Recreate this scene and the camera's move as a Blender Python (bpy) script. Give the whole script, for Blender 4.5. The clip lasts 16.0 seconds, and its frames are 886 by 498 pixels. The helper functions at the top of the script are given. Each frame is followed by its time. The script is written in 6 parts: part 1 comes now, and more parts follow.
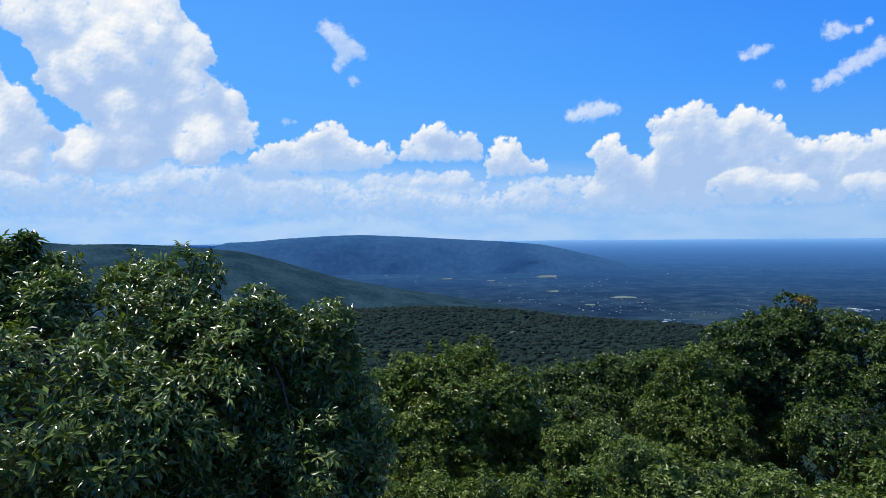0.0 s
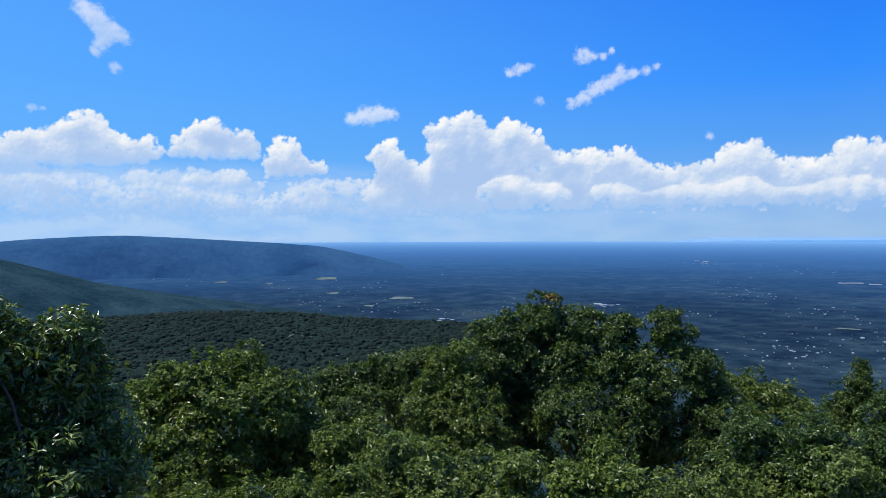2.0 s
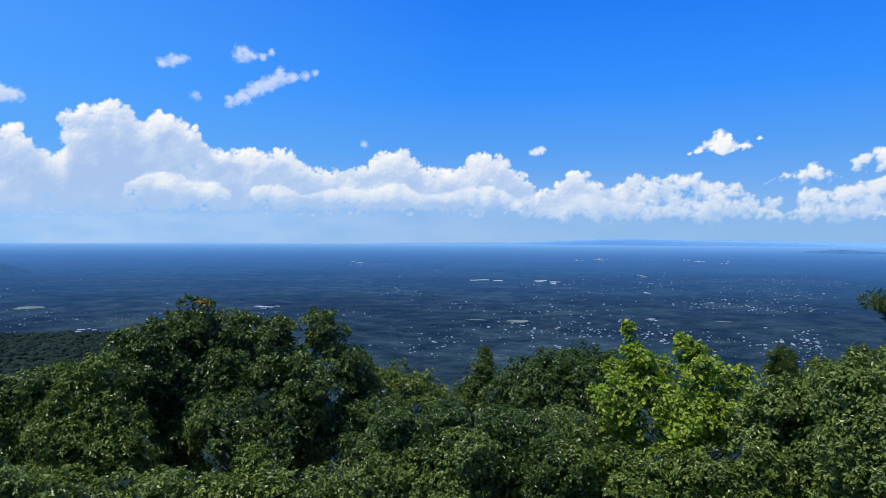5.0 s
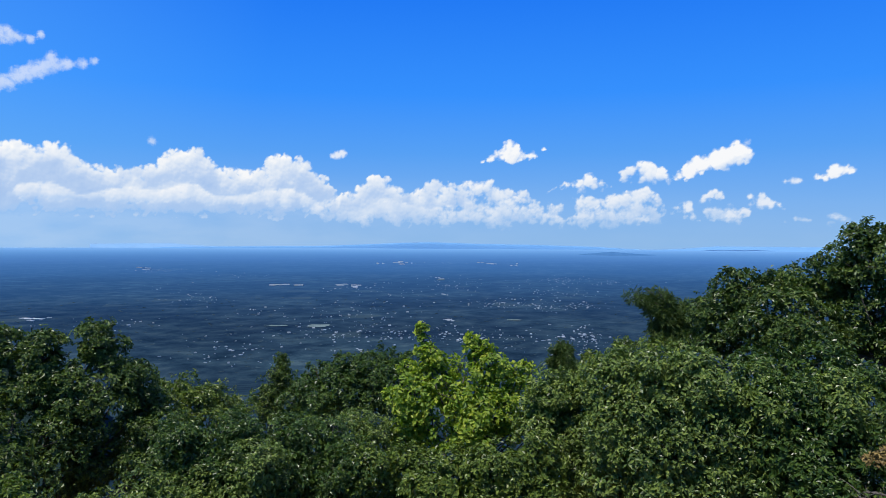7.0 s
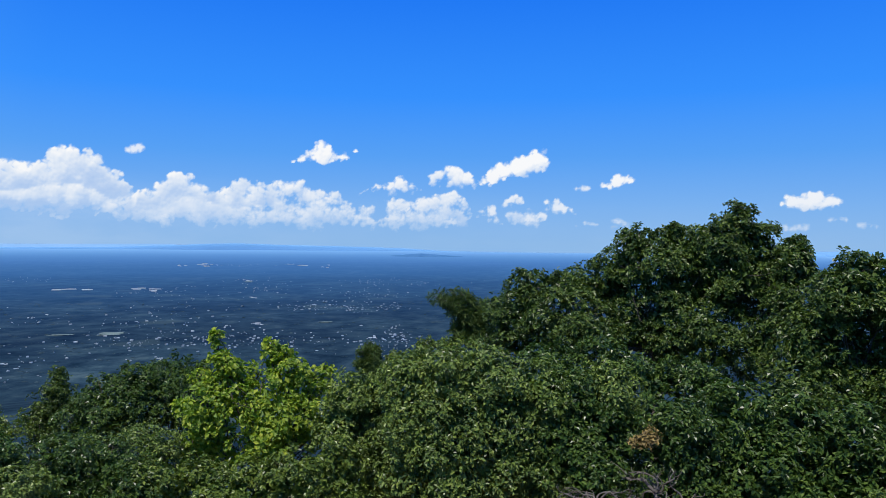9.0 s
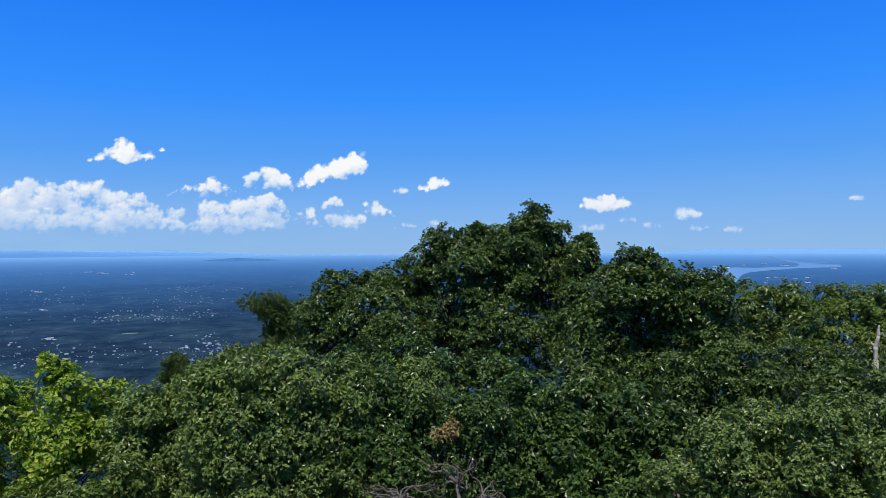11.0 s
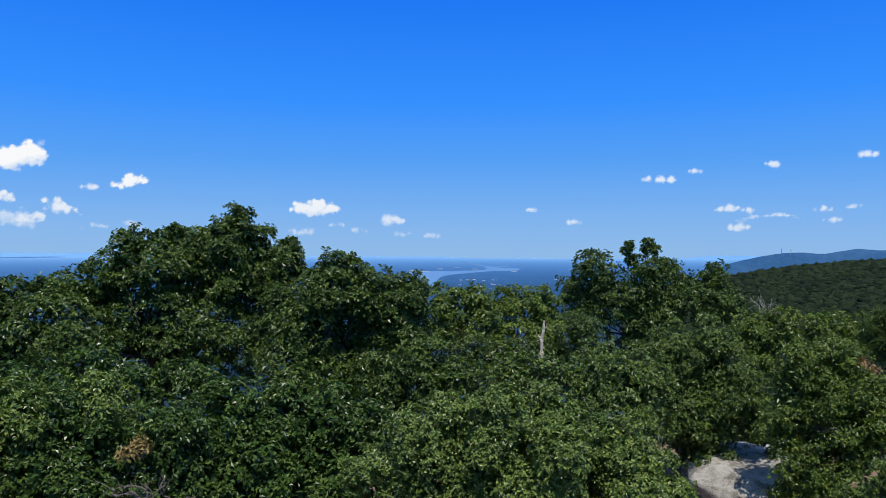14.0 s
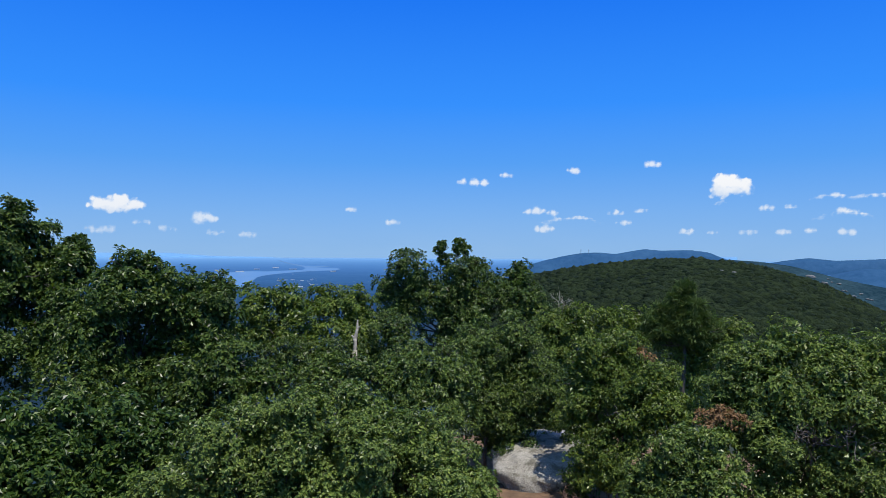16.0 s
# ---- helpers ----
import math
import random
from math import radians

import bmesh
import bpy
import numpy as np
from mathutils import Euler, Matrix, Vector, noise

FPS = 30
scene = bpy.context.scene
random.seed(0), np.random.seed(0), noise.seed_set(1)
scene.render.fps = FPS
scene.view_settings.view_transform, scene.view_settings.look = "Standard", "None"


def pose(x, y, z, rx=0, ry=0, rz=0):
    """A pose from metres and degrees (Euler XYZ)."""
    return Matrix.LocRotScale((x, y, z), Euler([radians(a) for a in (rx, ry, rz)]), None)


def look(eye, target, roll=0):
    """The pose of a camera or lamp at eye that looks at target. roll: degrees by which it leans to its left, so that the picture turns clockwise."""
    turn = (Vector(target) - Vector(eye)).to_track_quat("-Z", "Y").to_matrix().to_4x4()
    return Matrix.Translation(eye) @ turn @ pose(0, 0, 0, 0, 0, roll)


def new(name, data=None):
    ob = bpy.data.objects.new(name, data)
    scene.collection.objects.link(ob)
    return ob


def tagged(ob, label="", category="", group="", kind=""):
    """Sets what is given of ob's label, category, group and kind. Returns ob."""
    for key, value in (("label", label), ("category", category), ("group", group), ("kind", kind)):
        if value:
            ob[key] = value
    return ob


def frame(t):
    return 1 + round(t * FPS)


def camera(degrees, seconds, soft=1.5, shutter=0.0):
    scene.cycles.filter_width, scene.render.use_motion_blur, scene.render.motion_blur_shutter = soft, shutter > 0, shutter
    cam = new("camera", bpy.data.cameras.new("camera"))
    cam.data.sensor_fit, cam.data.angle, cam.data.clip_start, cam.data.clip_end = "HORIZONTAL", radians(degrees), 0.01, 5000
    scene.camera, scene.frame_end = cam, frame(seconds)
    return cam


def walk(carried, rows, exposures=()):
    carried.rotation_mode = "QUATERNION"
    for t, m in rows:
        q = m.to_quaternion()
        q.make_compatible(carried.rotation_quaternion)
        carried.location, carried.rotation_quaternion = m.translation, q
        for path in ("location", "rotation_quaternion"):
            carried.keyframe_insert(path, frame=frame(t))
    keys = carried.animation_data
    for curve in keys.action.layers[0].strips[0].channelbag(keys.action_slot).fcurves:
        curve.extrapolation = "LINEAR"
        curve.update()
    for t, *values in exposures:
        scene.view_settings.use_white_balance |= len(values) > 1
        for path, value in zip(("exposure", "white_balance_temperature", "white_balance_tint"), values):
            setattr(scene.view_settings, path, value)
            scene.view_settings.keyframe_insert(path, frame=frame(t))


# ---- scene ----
EYE = 3.0
cam = camera(63.86, 16.0, soft=0.85)
ROWS = [
    (0.0, 0.013, -0.012, -0.005, -0.00, -1.30, 0.64),
    (0.5, 0.043, -0.039, -0.008, -4.16, -1.24, 0.40),
    (1.0, 0.056, -0.052, -0.005, -8.67, -1.22, 0.23),
    (1.5, 0.075, -0.087, 0.001, -13.22, -1.21, 0.17),
    (2.0, 0.113, -0.100, 0.002, -17.60, -1.27, 0.19),
    (2.5, 0.118, -0.120, 0.014, -22.20, -1.30, 0.14),
    (3.0, 0.120, -0.127, 0.016, -26.75, -1.26, 0.01),
    (3.5, 0.141, -0.111, 0.011, -31.34, -1.20, -0.13),
    (4.0, 0.161, -0.106, 0.011, -35.91, -1.16, -0.19),
    (4.5, 0.179, -0.098, 0.013, -40.29, -1.14, -0.25),
    (7.0, 0.241, -0.147, 0.025, -60.40, -0.73, -0.33),
    (7.5, 0.250, -0.154, 0.024, -64.37, -0.57, -0.38),
    (8.0, 0.270, -0.190, 0.030, -68.25, -0.42, -0.41),
    (8.5, 0.302, -0.211, 0.030, -71.86, -0.40, -0.47),
    (9.0, 0.336, -0.231, 0.037, -75.49, -0.49, -0.58),
    (11.5, 0.384, -0.403, 0.015, -93.68, -0.25, 0.36),
    (12.0, 0.374, -0.413, 0.019, -97.56, -0.23, 0.23),
    (12.5, 0.362, -0.409, 0.020, -101.49, -0.16, 0.10),
    (13.0, 0.349, -0.409, 0.020, -105.35, -0.10, -0.04),
    (13.5, 0.349, -0.413, 0.021, -109.23, -0.03, -0.16),
    (14.0, 0.351, -0.430, 0.017, -113.02, 0.03, -0.25),
    (14.5, 0.345, -0.441, 0.017, -116.79, 0.10, -0.31),
    (15.0, 0.348, -0.463, 0.020, -120.46, 0.13, -0.38),
    (15.5, 0.348, -0.497, 0.016, -124.05, 0.10, -0.42),
    (16.0, 0.337, -0.528, 0.012, -127.50, 0.08, -0.38),
]
walk(cam, [(t, pose(x, y, EYE + z, 90 + pitch, roll, yaw)) for t, x, y, z, yaw, pitch, roll in ROWS])

# ---- light ----
SUN_AZ, SUN_EL = -76.0, 65.0


def way(az, el):
    a, e = radians(az), radians(el)
    return Vector((math.sin(a) * math.cos(e), math.cos(a) * math.cos(e), math.sin(e)))


def spot(az, el, d):
    """A place at compass angle az, elevation el and slant distance d from the lookout's eye."""
    return Vector((0, 0, EYE)) + way(az, el) * d


sun = new("sun", bpy.data.lights.new("sun", "SUN"))
sun.data.energy, sun.data.angle, sun.data.color = 5.0, radians(0.53), (1.0, 0.95, 0.87)
sun.matrix_world = look(way(SUN_AZ, SUN_EL) * 50, (0, 0, 0))

world = bpy.data.worlds.new("sky")
scene.world = world
world.use_nodes = True
wn, wl = world.node_tree.nodes, world.node_tree.links
sky = wn.new("ShaderNodeTexSky")
sky.sky_type, sky.sun_disc = "NISHITA", False
sky.sun_elevation, sky.sun_rotation = radians(SUN_EL), radians(SUN_AZ)
sky.altitude, sky.air_density, sky.dust_density, sky.ozone_density = 500, 1.0, 0.6, 2.5
sat = wn.new("ShaderNodeHueSaturation")
sat.inputs["Saturation"].default_value = 1.5
wl.new(sky.outputs["Color"], sat.inputs["Color"])


def wmath(op, a, b=None, c=None):
    nd = wn.new("ShaderNodeMath")
    nd.operation = op
    for k, v in enumerate((a, b, c)):
        if v is None:
            continue
        if isinstance(v, (int, float)):
            nd.inputs[k].default_value = v
        else:
            wl.new(v, nd.inputs[k])
    return nd.outputs[0]


def wmix(fac, a, b):
    nd = wn.new("ShaderNodeMix")
    nd.data_type = "RGBA"
    for k, v in ((0, fac), (6, a), (7, b)):
        if isinstance(v, (int, float)):
            nd.inputs[k].default_value = v
        elif isinstance(v, tuple):
            nd.inputs[k].default_value = (*v, 1)
        else:
            wl.new(v, nd.inputs[k])
    return nd.outputs[2]


wtc = wn.new("ShaderNodeTexCoord")
wsep = wn.new("ShaderNodeSeparateXYZ")
wl.new(wtc.outputs["Generated"], wsep.inputs[0])
wz = wsep.outputs["Z"]
# deep blue of a dry summer day over a pale horizon, by height above the horizon
tone = wn.new("ShaderNodeValToRGB")
tel = tone.color_ramp.elements
# the last two tones, overhead and unseen, are whitened for neutral fill light
SKY_TONES = [(0.0, (0.245, 0.475, 0.82)), (0.05, (0.19, 0.435, 0.87)), (0.12, (0.092, 0.352, 0.92)), (0.2, (0.036, 0.28, 1.0)), (0.36, (0.01, 0.17, 0.9)), (0.62, (0.13, 0.27, 0.62)), (1.0, (0.16, 0.3, 0.6))]
while len(tel) < len(SKY_TONES):
    tel.new(0.5)
for e, (p, c) in zip(tel, SKY_TONES):
    e.position, e.color = p, (*c, 1)
wl.new(wmath("MAXIMUM", wz, 0.0), tone.inputs[0])
lit = wn.new("ShaderNodeVectorMath")
lit.operation = "SCALE"
lit.inputs["Scale"].default_value = 10.0
wl.new(tone.outputs[0], lit.inputs[0])
clear = wmix(0.96, sat.outputs["Color"], lit.outputs[0])
# paler towards the sun's side
side = wn.new("ShaderNodeVectorMath")
side.operation = "DOT_PRODUCT"
side.inputs[1].default_value = way(SUN_AZ + 30, 10)
wl.new(wtc.outputs["Generated"], side.inputs[0])
pale = wmath("MULTIPLY", wmath("MULTIPLY", wmath("MAXIMUM", side.outputs["Value"], 0.0), 0.9), wmath("SUBTRACT", 1.0, wmath("MINIMUM", wz, 1.0)))
clear = wmix(pale, clear, (1.4, 4.8, 10.2))
wl.new(clear, wn["Background"].inputs["Color"])
wn["Background"].inputs["Strength"].default_value = 0.1

# ---- materials ----


def material(name):
    m = bpy.data.materials.new(name)
    m.use_nodes = True
    nt = m.node_tree
    return m, nt.nodes, nt.links, nt.nodes["Principled BSDF"]


def ramp(nodes, stops, mode="LINEAR"):
    r = nodes.new("ShaderNodeValToRGB")
    r.color_ramp.interpolation = mode
    el = r.color_ramp.elements
    while len(el) < len(stops):
        el.new(0.5)
    for e, (p, c) in zip(el, stops):
        e.position, e.color = p, (*c, 1)
    return r


def noise_node(nodes, links, scale, detail=4, rough=0.6, source=None):
    n = nodes.new("ShaderNodeTexNoise")
    n.inputs["Scale"].default_value, n.inputs["Detail"].default_value, n.inputs["Roughness"].default_value = scale, detail, rough
    if source is not None:
        links.new(source, n.inputs["Vector"])
    return n


def leaf_material(name, dark, mid, light, rough=0.36, through_light=0.26, patch=1.5, gloss=0.32):
    """Leaves: each leaf its own shade, patches of fresher growth, a waxy gloss and light shining through."""
    m, n, l, b = material(name)
    geo, tc = n.new("ShaderNodeNewGeometry"), n.new("ShaderNodeTexCoord")
    ns = noise_node(n, l, patch, 3, 0.6, tc.outputs["Object"])
    mix = n.new("ShaderNodeMath")
    mix.operation = "MULTIPLY_ADD"
    mix.inputs[1].default_value, mix.inputs[2].default_value = 0.6, -0.05
    l.new(geo.outputs["Random Per Island"], mix.inputs[0])
    add = n.new("ShaderNodeMath")
    add.operation = "MULTIPLY_ADD"
    add.inputs[1].default_value = 0.5
    l.new(ns.outputs["Fac"], add.inputs[0])
    l.new(mix.outputs[0], add.inputs[2])
    cr = ramp(n, [(0.15, dark), (0.5, mid), (0.85, light)])
    l.new(add.outputs[0], cr.inputs[0])
    l.new(cr.outputs[0], b.inputs["Base Color"])
    b.inputs["Roughness"].default_value = rough
    b.inputs["Specular IOR Level"].default_value = gloss
    tr = n.new("ShaderNodeBsdfTranslucent")
    tint = n.new("ShaderNodeMix")
    tint.data_type, tint.blend_type = "RGBA", "MULTIPLY"
    tint.inputs["Factor"].default_value = 1.0
    tint.inputs[7].default_value = (1.2, 1.35, 0.4, 1)
    l.new(cr.outputs[0], tint.inputs[6])
    l.new(tint.outputs[2], tr.inputs["Color"])
    ms = n.new("ShaderNodeMixShader")
    ms.inputs[0].default_value = through_light
    l.new(b.outputs[0], ms.inputs[1])
    l.new(tr.outputs[0], ms.inputs[2])
    l.new(ms.outputs[0], n["Material Output"].inputs["Surface"])
    return m


OAK = leaf_material("oak_leaf", (0.017, 0.036, 0.009), (0.05, 0.09, 0.018), (0.145, 0.198, 0.041))
OAK_DARK = leaf_material("dark_oak_leaf", (0.018, 0.04, 0.009), (0.042, 0.084, 0.016), (0.11, 0.165, 0.032), 0.34, 0.25)
OAK_GLOSSY = leaf_material("glossy_oak_leaf", (0.024, 0.046, 0.011), (0.07, 0.12, 0.024), (0.24, 0.3, 0.06), 0.3, 0.22, 1.5, 0.55)
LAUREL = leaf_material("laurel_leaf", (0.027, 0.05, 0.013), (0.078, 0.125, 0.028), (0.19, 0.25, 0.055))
SCRUB = leaf_material("scrub_leaf", (0.031, 0.056, 0.015), (0.1, 0.154, 0.034), (0.24, 0.3, 0.07))
FRESH = leaf_material("fresh_oak_leaf", (0.037, 0.066, 0.012), (0.089, 0.138, 0.024), (0.2, 0.25, 0.045))
MAPLE = leaf_material("maple_leaf", (0.08, 0.15, 0.02), (0.19, 0.28, 0.032), (0.42, 0.46, 0.06), 0.5, 0.42)
PINE = leaf_material("pine_needle", (0.04, 0.072, 0.022), (0.078, 0.124, 0.036), (0.13, 0.18, 0.05), 0.5, 0.2)
RUST = leaf_material("withered_leaf", (0.09, 0.062, 0.024), (0.2, 0.14, 0.048), (0.36, 0.26, 0.085), 0.6, 0.25)
RED = leaf_material("russet_leaf", (0.1, 0.055, 0.028), (0.21, 0.12, 0.058), (0.34, 0.2, 0.09), 0.6, 0.25)


def bark_material(name, a, b2, scale=14):
    m, n, l, b = material(name)
    tc = n.new("ShaderNodeTexCoord")
    ns = noise_node(n, l, scale, 6, 0.7, tc.outputs["Object"])
    cr = ramp(n, [(0.3, a), (0.7, b2)])
    l.new(ns.outputs["Fac"], cr.inputs[0])
    l.new(cr.outputs[0], b.inputs["Base Color"])
    b.inputs["Roughness"].default_value = 0.9
    bp = n.new("ShaderNodeBump")
    bp.inputs["Strength"].default_value, bp.inputs["Distance"].default_value = 0.6, 0.02
    l.new(ns.outputs["Fac"], bp.inputs["Height"])
    l.new(bp.outputs[0], b.inputs["Normal"])
    return m


BARK = bark_material("oak_bark", (0.035, 0.03, 0.025), (0.1, 0.086, 0.072))
DEADWOOD = bark_material("weathered_deadwood", (0.2, 0.185, 0.16), (0.4, 0.375, 0.335), 9)
BROWN_TWIG = bark_material("dry_brown_twig", (0.07, 0.038, 0.028), (0.17, 0.1, 0.075), 20)
PALE_TWIG = bark_material("pale_twig", (0.16, 0.15, 0.13), (0.34, 0.32, 0.28), 20)
GREY_TWIG = bark_material("grey_twig", (0.06, 0.05, 0.045), (0.15, 0.13, 0.115), 20)


def land_material(name):
    """Wooded country seen from a summit, haze painted in; 'place' holds the true ground position in km."""
    m, n, l, b = material(name)
    at = n.new("ShaderNodeAttribute")
    at.attribute_name = "place"
    mid = noise_node(n, l, 1.1, 5, 0.62, at.outputs["Vector"])
    fine = noise_node(n, l, 7.0, 10, 0.72, at.outputs["Vector"])
    # woods from dark to light, a little haze blue painted into each tone
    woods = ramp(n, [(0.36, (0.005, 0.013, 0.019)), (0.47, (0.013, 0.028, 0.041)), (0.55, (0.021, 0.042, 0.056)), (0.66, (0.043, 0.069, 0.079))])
    l.new(fine.outputs["Fac"], woods.inputs[0])
    var = ramp(n, [(0.38, (0.6, 0.62, 0.66)), (0.5, (0.97, 0.97, 0.97)), (0.62, (1.45, 1.4, 1.3))])
    l.new(mid.outputs["Fac"], var.inputs[0])
    mul = n.new("ShaderNodeMix")
    mul.data_type, mul.blend_type = "RGBA", "MULTIPLY"
    mul.inputs["Factor"].default_value = 0.85
    l.new(woods.outputs[0], mul.inputs[6])
    l.new(var.outputs[0], mul.inputs[7])
    # small fields and clearings, a few among the woods
    plots = n.new("ShaderNodeTexVoronoi")
    plots.inputs["Scale"].default_value = 7.0
    l.new(at.outputs["Vector"], plots.inputs["Vector"])
    cut = n.new("ShaderNodeSeparateColor")
    l.new(plots.outputs["Color"], cut.inputs[0])
    few = ramp(n, [(0.972, (0.0,) * 3), (0.98, (0.7,) * 3)])
    l.new(cut.outputs[0], few.inputs[0])
    meadow = n.new("ShaderNodeMix")
    meadow.data_type = "RGBA"
    l.new(few.outputs[0], meadow.inputs["Factor"])
    l.new(mul.outputs[2], meadow.inputs[6])
    meadow.inputs[7].default_value = (0.04, 0.062, 0.06, 1)
    mul = meadow
    # aerial haze painted into the base colour: farther country is bluer
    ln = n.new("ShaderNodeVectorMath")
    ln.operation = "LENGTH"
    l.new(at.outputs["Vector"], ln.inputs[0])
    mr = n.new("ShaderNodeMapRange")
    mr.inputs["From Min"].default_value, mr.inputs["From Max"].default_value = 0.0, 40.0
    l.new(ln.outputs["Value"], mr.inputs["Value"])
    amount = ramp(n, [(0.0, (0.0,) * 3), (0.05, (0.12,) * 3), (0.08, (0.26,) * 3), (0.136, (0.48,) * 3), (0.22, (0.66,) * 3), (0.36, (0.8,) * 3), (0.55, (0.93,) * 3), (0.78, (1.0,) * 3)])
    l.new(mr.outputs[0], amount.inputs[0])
    haze_tint = ramp(n, [(0.08, (0.012, 0.037, 0.1)), (0.136, (0.021, 0.074, 0.185)), (0.22, (0.034, 0.112, 0.265)), (0.36, (0.054, 0.15, 0.33)), (0.55, (0.086, 0.205, 0.39)), (0.78, (0.13, 0.27, 0.46))])
    l.new(mr.outputs[0], haze_tint.inputs[0])
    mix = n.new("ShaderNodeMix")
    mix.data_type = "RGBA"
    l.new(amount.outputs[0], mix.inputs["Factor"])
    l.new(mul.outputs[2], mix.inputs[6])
    l.new(haze_tint.outputs[0], mix.inputs[7])
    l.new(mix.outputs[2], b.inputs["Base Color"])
    b.inputs["Roughness"].default_value = 1.0
    b.inputs["Specular IOR Level"].default_value = 0.0
    return m


LAND = land_material("hazed_wooded_country")


def hill_material(name, dark, light, scale, relief=0.9):
    m, n, l, b = material(name)
    tc = n.new("ShaderNodeTexCoord")
    a = noise_node(n, l, scale, 5, 0.7, tc.outputs["Object"])
    c = noise_node(n, l, scale * 0.12, 3, 0.5, tc.outputs["Object"])
    ad = n.new("ShaderNodeMath")
    ad.operation = "MULTIPLY_ADD"
    ad.inputs[1].default_value = 0.5
    hf = n.new("ShaderNodeMath")
    hf.operation = "MULTIPLY"
    hf.inputs[1].default_value = 0.5
    l.new(c.outputs["Fac"], hf.inputs[0])
    l.new(a.outputs["Fac"], ad.inputs[0])
    l.new(hf.outputs[0], ad.inputs[2])
    cr = ramp(n, [(0.4, dark), (0.6, light)])
    l.new(ad.outputs[0], cr.inputs[0])
    l.new(cr.outputs[0], b.inputs["Base Color"])
    b.inputs["Roughness"].default_value = 1.0
    b.inputs["Specular IOR Level"].default_value = 0.0
    bp = n.new("ShaderNodeBump")
    bp.inputs["Strength"].default_value, bp.inputs["Distance"].default_value = relief, 0.6 / scale
    l.new(a.outputs["Fac"], bp.inputs["Height"])
    l.new(bp.outputs[0], b.inputs["Normal"])
    return m


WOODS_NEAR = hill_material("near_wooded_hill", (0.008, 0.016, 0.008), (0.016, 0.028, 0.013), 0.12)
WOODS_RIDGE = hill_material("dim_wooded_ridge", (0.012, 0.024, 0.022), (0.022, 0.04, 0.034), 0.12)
# the hills below have blue haze painted into their base colours, by distance
WOODS_MID = hill_material("hazed_mid_hill", (0.011, 0.031, 0.046), (0.031, 0.065, 0.084), 0.1, 1.0)
WOODS_FAR = hill_material("hazed_far_hill", (0.022, 0.07, 0.152), (0.036, 0.096, 0.188), 0.03, 0.3)
WOODS_LOW = hill_material("hazed_low_hill", (0.042, 0.125, 0.27), (0.058, 0.15, 0.3), 0.02, 0.2)
WOODS_PALE = hill_material("hazed_far_range", (0.12, 0.275, 0.49), (0.13, 0.29, 0.51), 0.01, 0.0)


def woods_material(name, dark, light, scale):
    """Tree crowns on a far hillside, each a little different."""
    m, n, l, b = material(name)
    tc, geo = n.new("ShaderNodeTexCoord"), n.new("ShaderNodeNewGeometry")
    ns = noise_node(n, l, scale, 4, 0.65, tc.outputs["Object"])
    ad = n.new("ShaderNodeMath")
    ad.operation = "MULTIPLY_ADD"
    ad.inputs[1].default_value = 0.5
    hf = n.new("ShaderNodeMath")
    hf.operation = "MULTIPLY"
    hf.inputs[1].default_value = 0.55
    l.new(geo.outputs["Random Per Island"], hf.inputs[0])
    l.new(ns.outputs["Fac"], ad.inputs[0])
    l.new(hf.outputs[0], ad.inputs[2])
    cr = ramp(n, [(0.25, dark), (0.8, light)])
    l.new(ad.outputs[0], cr.inputs[0])
    l.new(cr.outputs[0], b.inputs["Base Color"])
    b.inputs["Roughness"].default_value = 0.9
    b.inputs["Specular IOR Level"].default_value = 0.1
    rough_leaf = noise_node(n, l, 1.1, 3, 0.7, tc.outputs["Object"])
    bp = n.new("ShaderNodeBump")
    bp.inputs["Strength"].default_value, bp.inputs["Distance"].default_value = 1.0, 1.6
    l.new(rough_leaf.outputs["Fac"], bp.inputs["Height"])
    l.new(bp.outputs[0], b.inputs["Normal"])
    return m


HILL_CROWNS = woods_material("hill_tree_crowns", (0.007, 0.015, 0.007), (0.026, 0.041, 0.016), 0.05)
# valley crowns carry painted haze, so bluer than the hill crowns
VALLEY_CROWNS = woods_material("hazed_valley_crowns", (0.014, 0.03, 0.042), (0.034, 0.06, 0.076), 0.01)
RIDGE_CROWNS = woods_material("ridge_tree_crowns", (0.009, 0.02, 0.018), (0.022, 0.039, 0.03), 0.02)


def plain_material(name, c, rough=0.8, grain=0.15, scale=3.0):
    m, n, l, b = material(name)
    tc = n.new("ShaderNodeTexCoord")
    ns = noise_node(n, l, scale, 5, 0.65, tc.outputs["Object"])
    lo, hi = tuple(v * (1 - grain) for v in c), tuple(min(1, v * (1 + grain)) for v in c)
    cr = ramp(n, [(0.3, lo), (0.7, hi)])
    l.new(ns.outputs["Fac"], cr.inputs[0])
    l.new(cr.outputs[0], b.inputs["Base Color"])
    b.inputs["Roughness"].default_value = rough
    return m


ROOF = plain_material("pale_roof", (0.27, 0.315, 0.37), 0.6, 0.35, 0.05)
WHITE_WALL = plain_material("white_metal_cladding", (0.5, 0.53, 0.56), 0.5, 0.12, 0.05)
FIELD = plain_material("mown_field", (0.09, 0.13, 0.128), 1.0, 0.25, 0.02)
CLEARING = plain_material("dry_clearing", (0.1, 0.1, 0.07), 1.0, 0.3, 0.05)
OUTCROP = plain_material("pale_outcrop", (0.17, 0.17, 0.165), 0.9, 0.3, 0.08)
WATER = plain_material("river_water", (0.11, 0.22, 0.36), 0.25, 0.04, 0.004)
SOIL = plain_material("leaf_litter", (0.14, 0.085, 0.05), 1.0, 0.5, 6.0)
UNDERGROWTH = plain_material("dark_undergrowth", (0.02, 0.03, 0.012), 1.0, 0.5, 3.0)
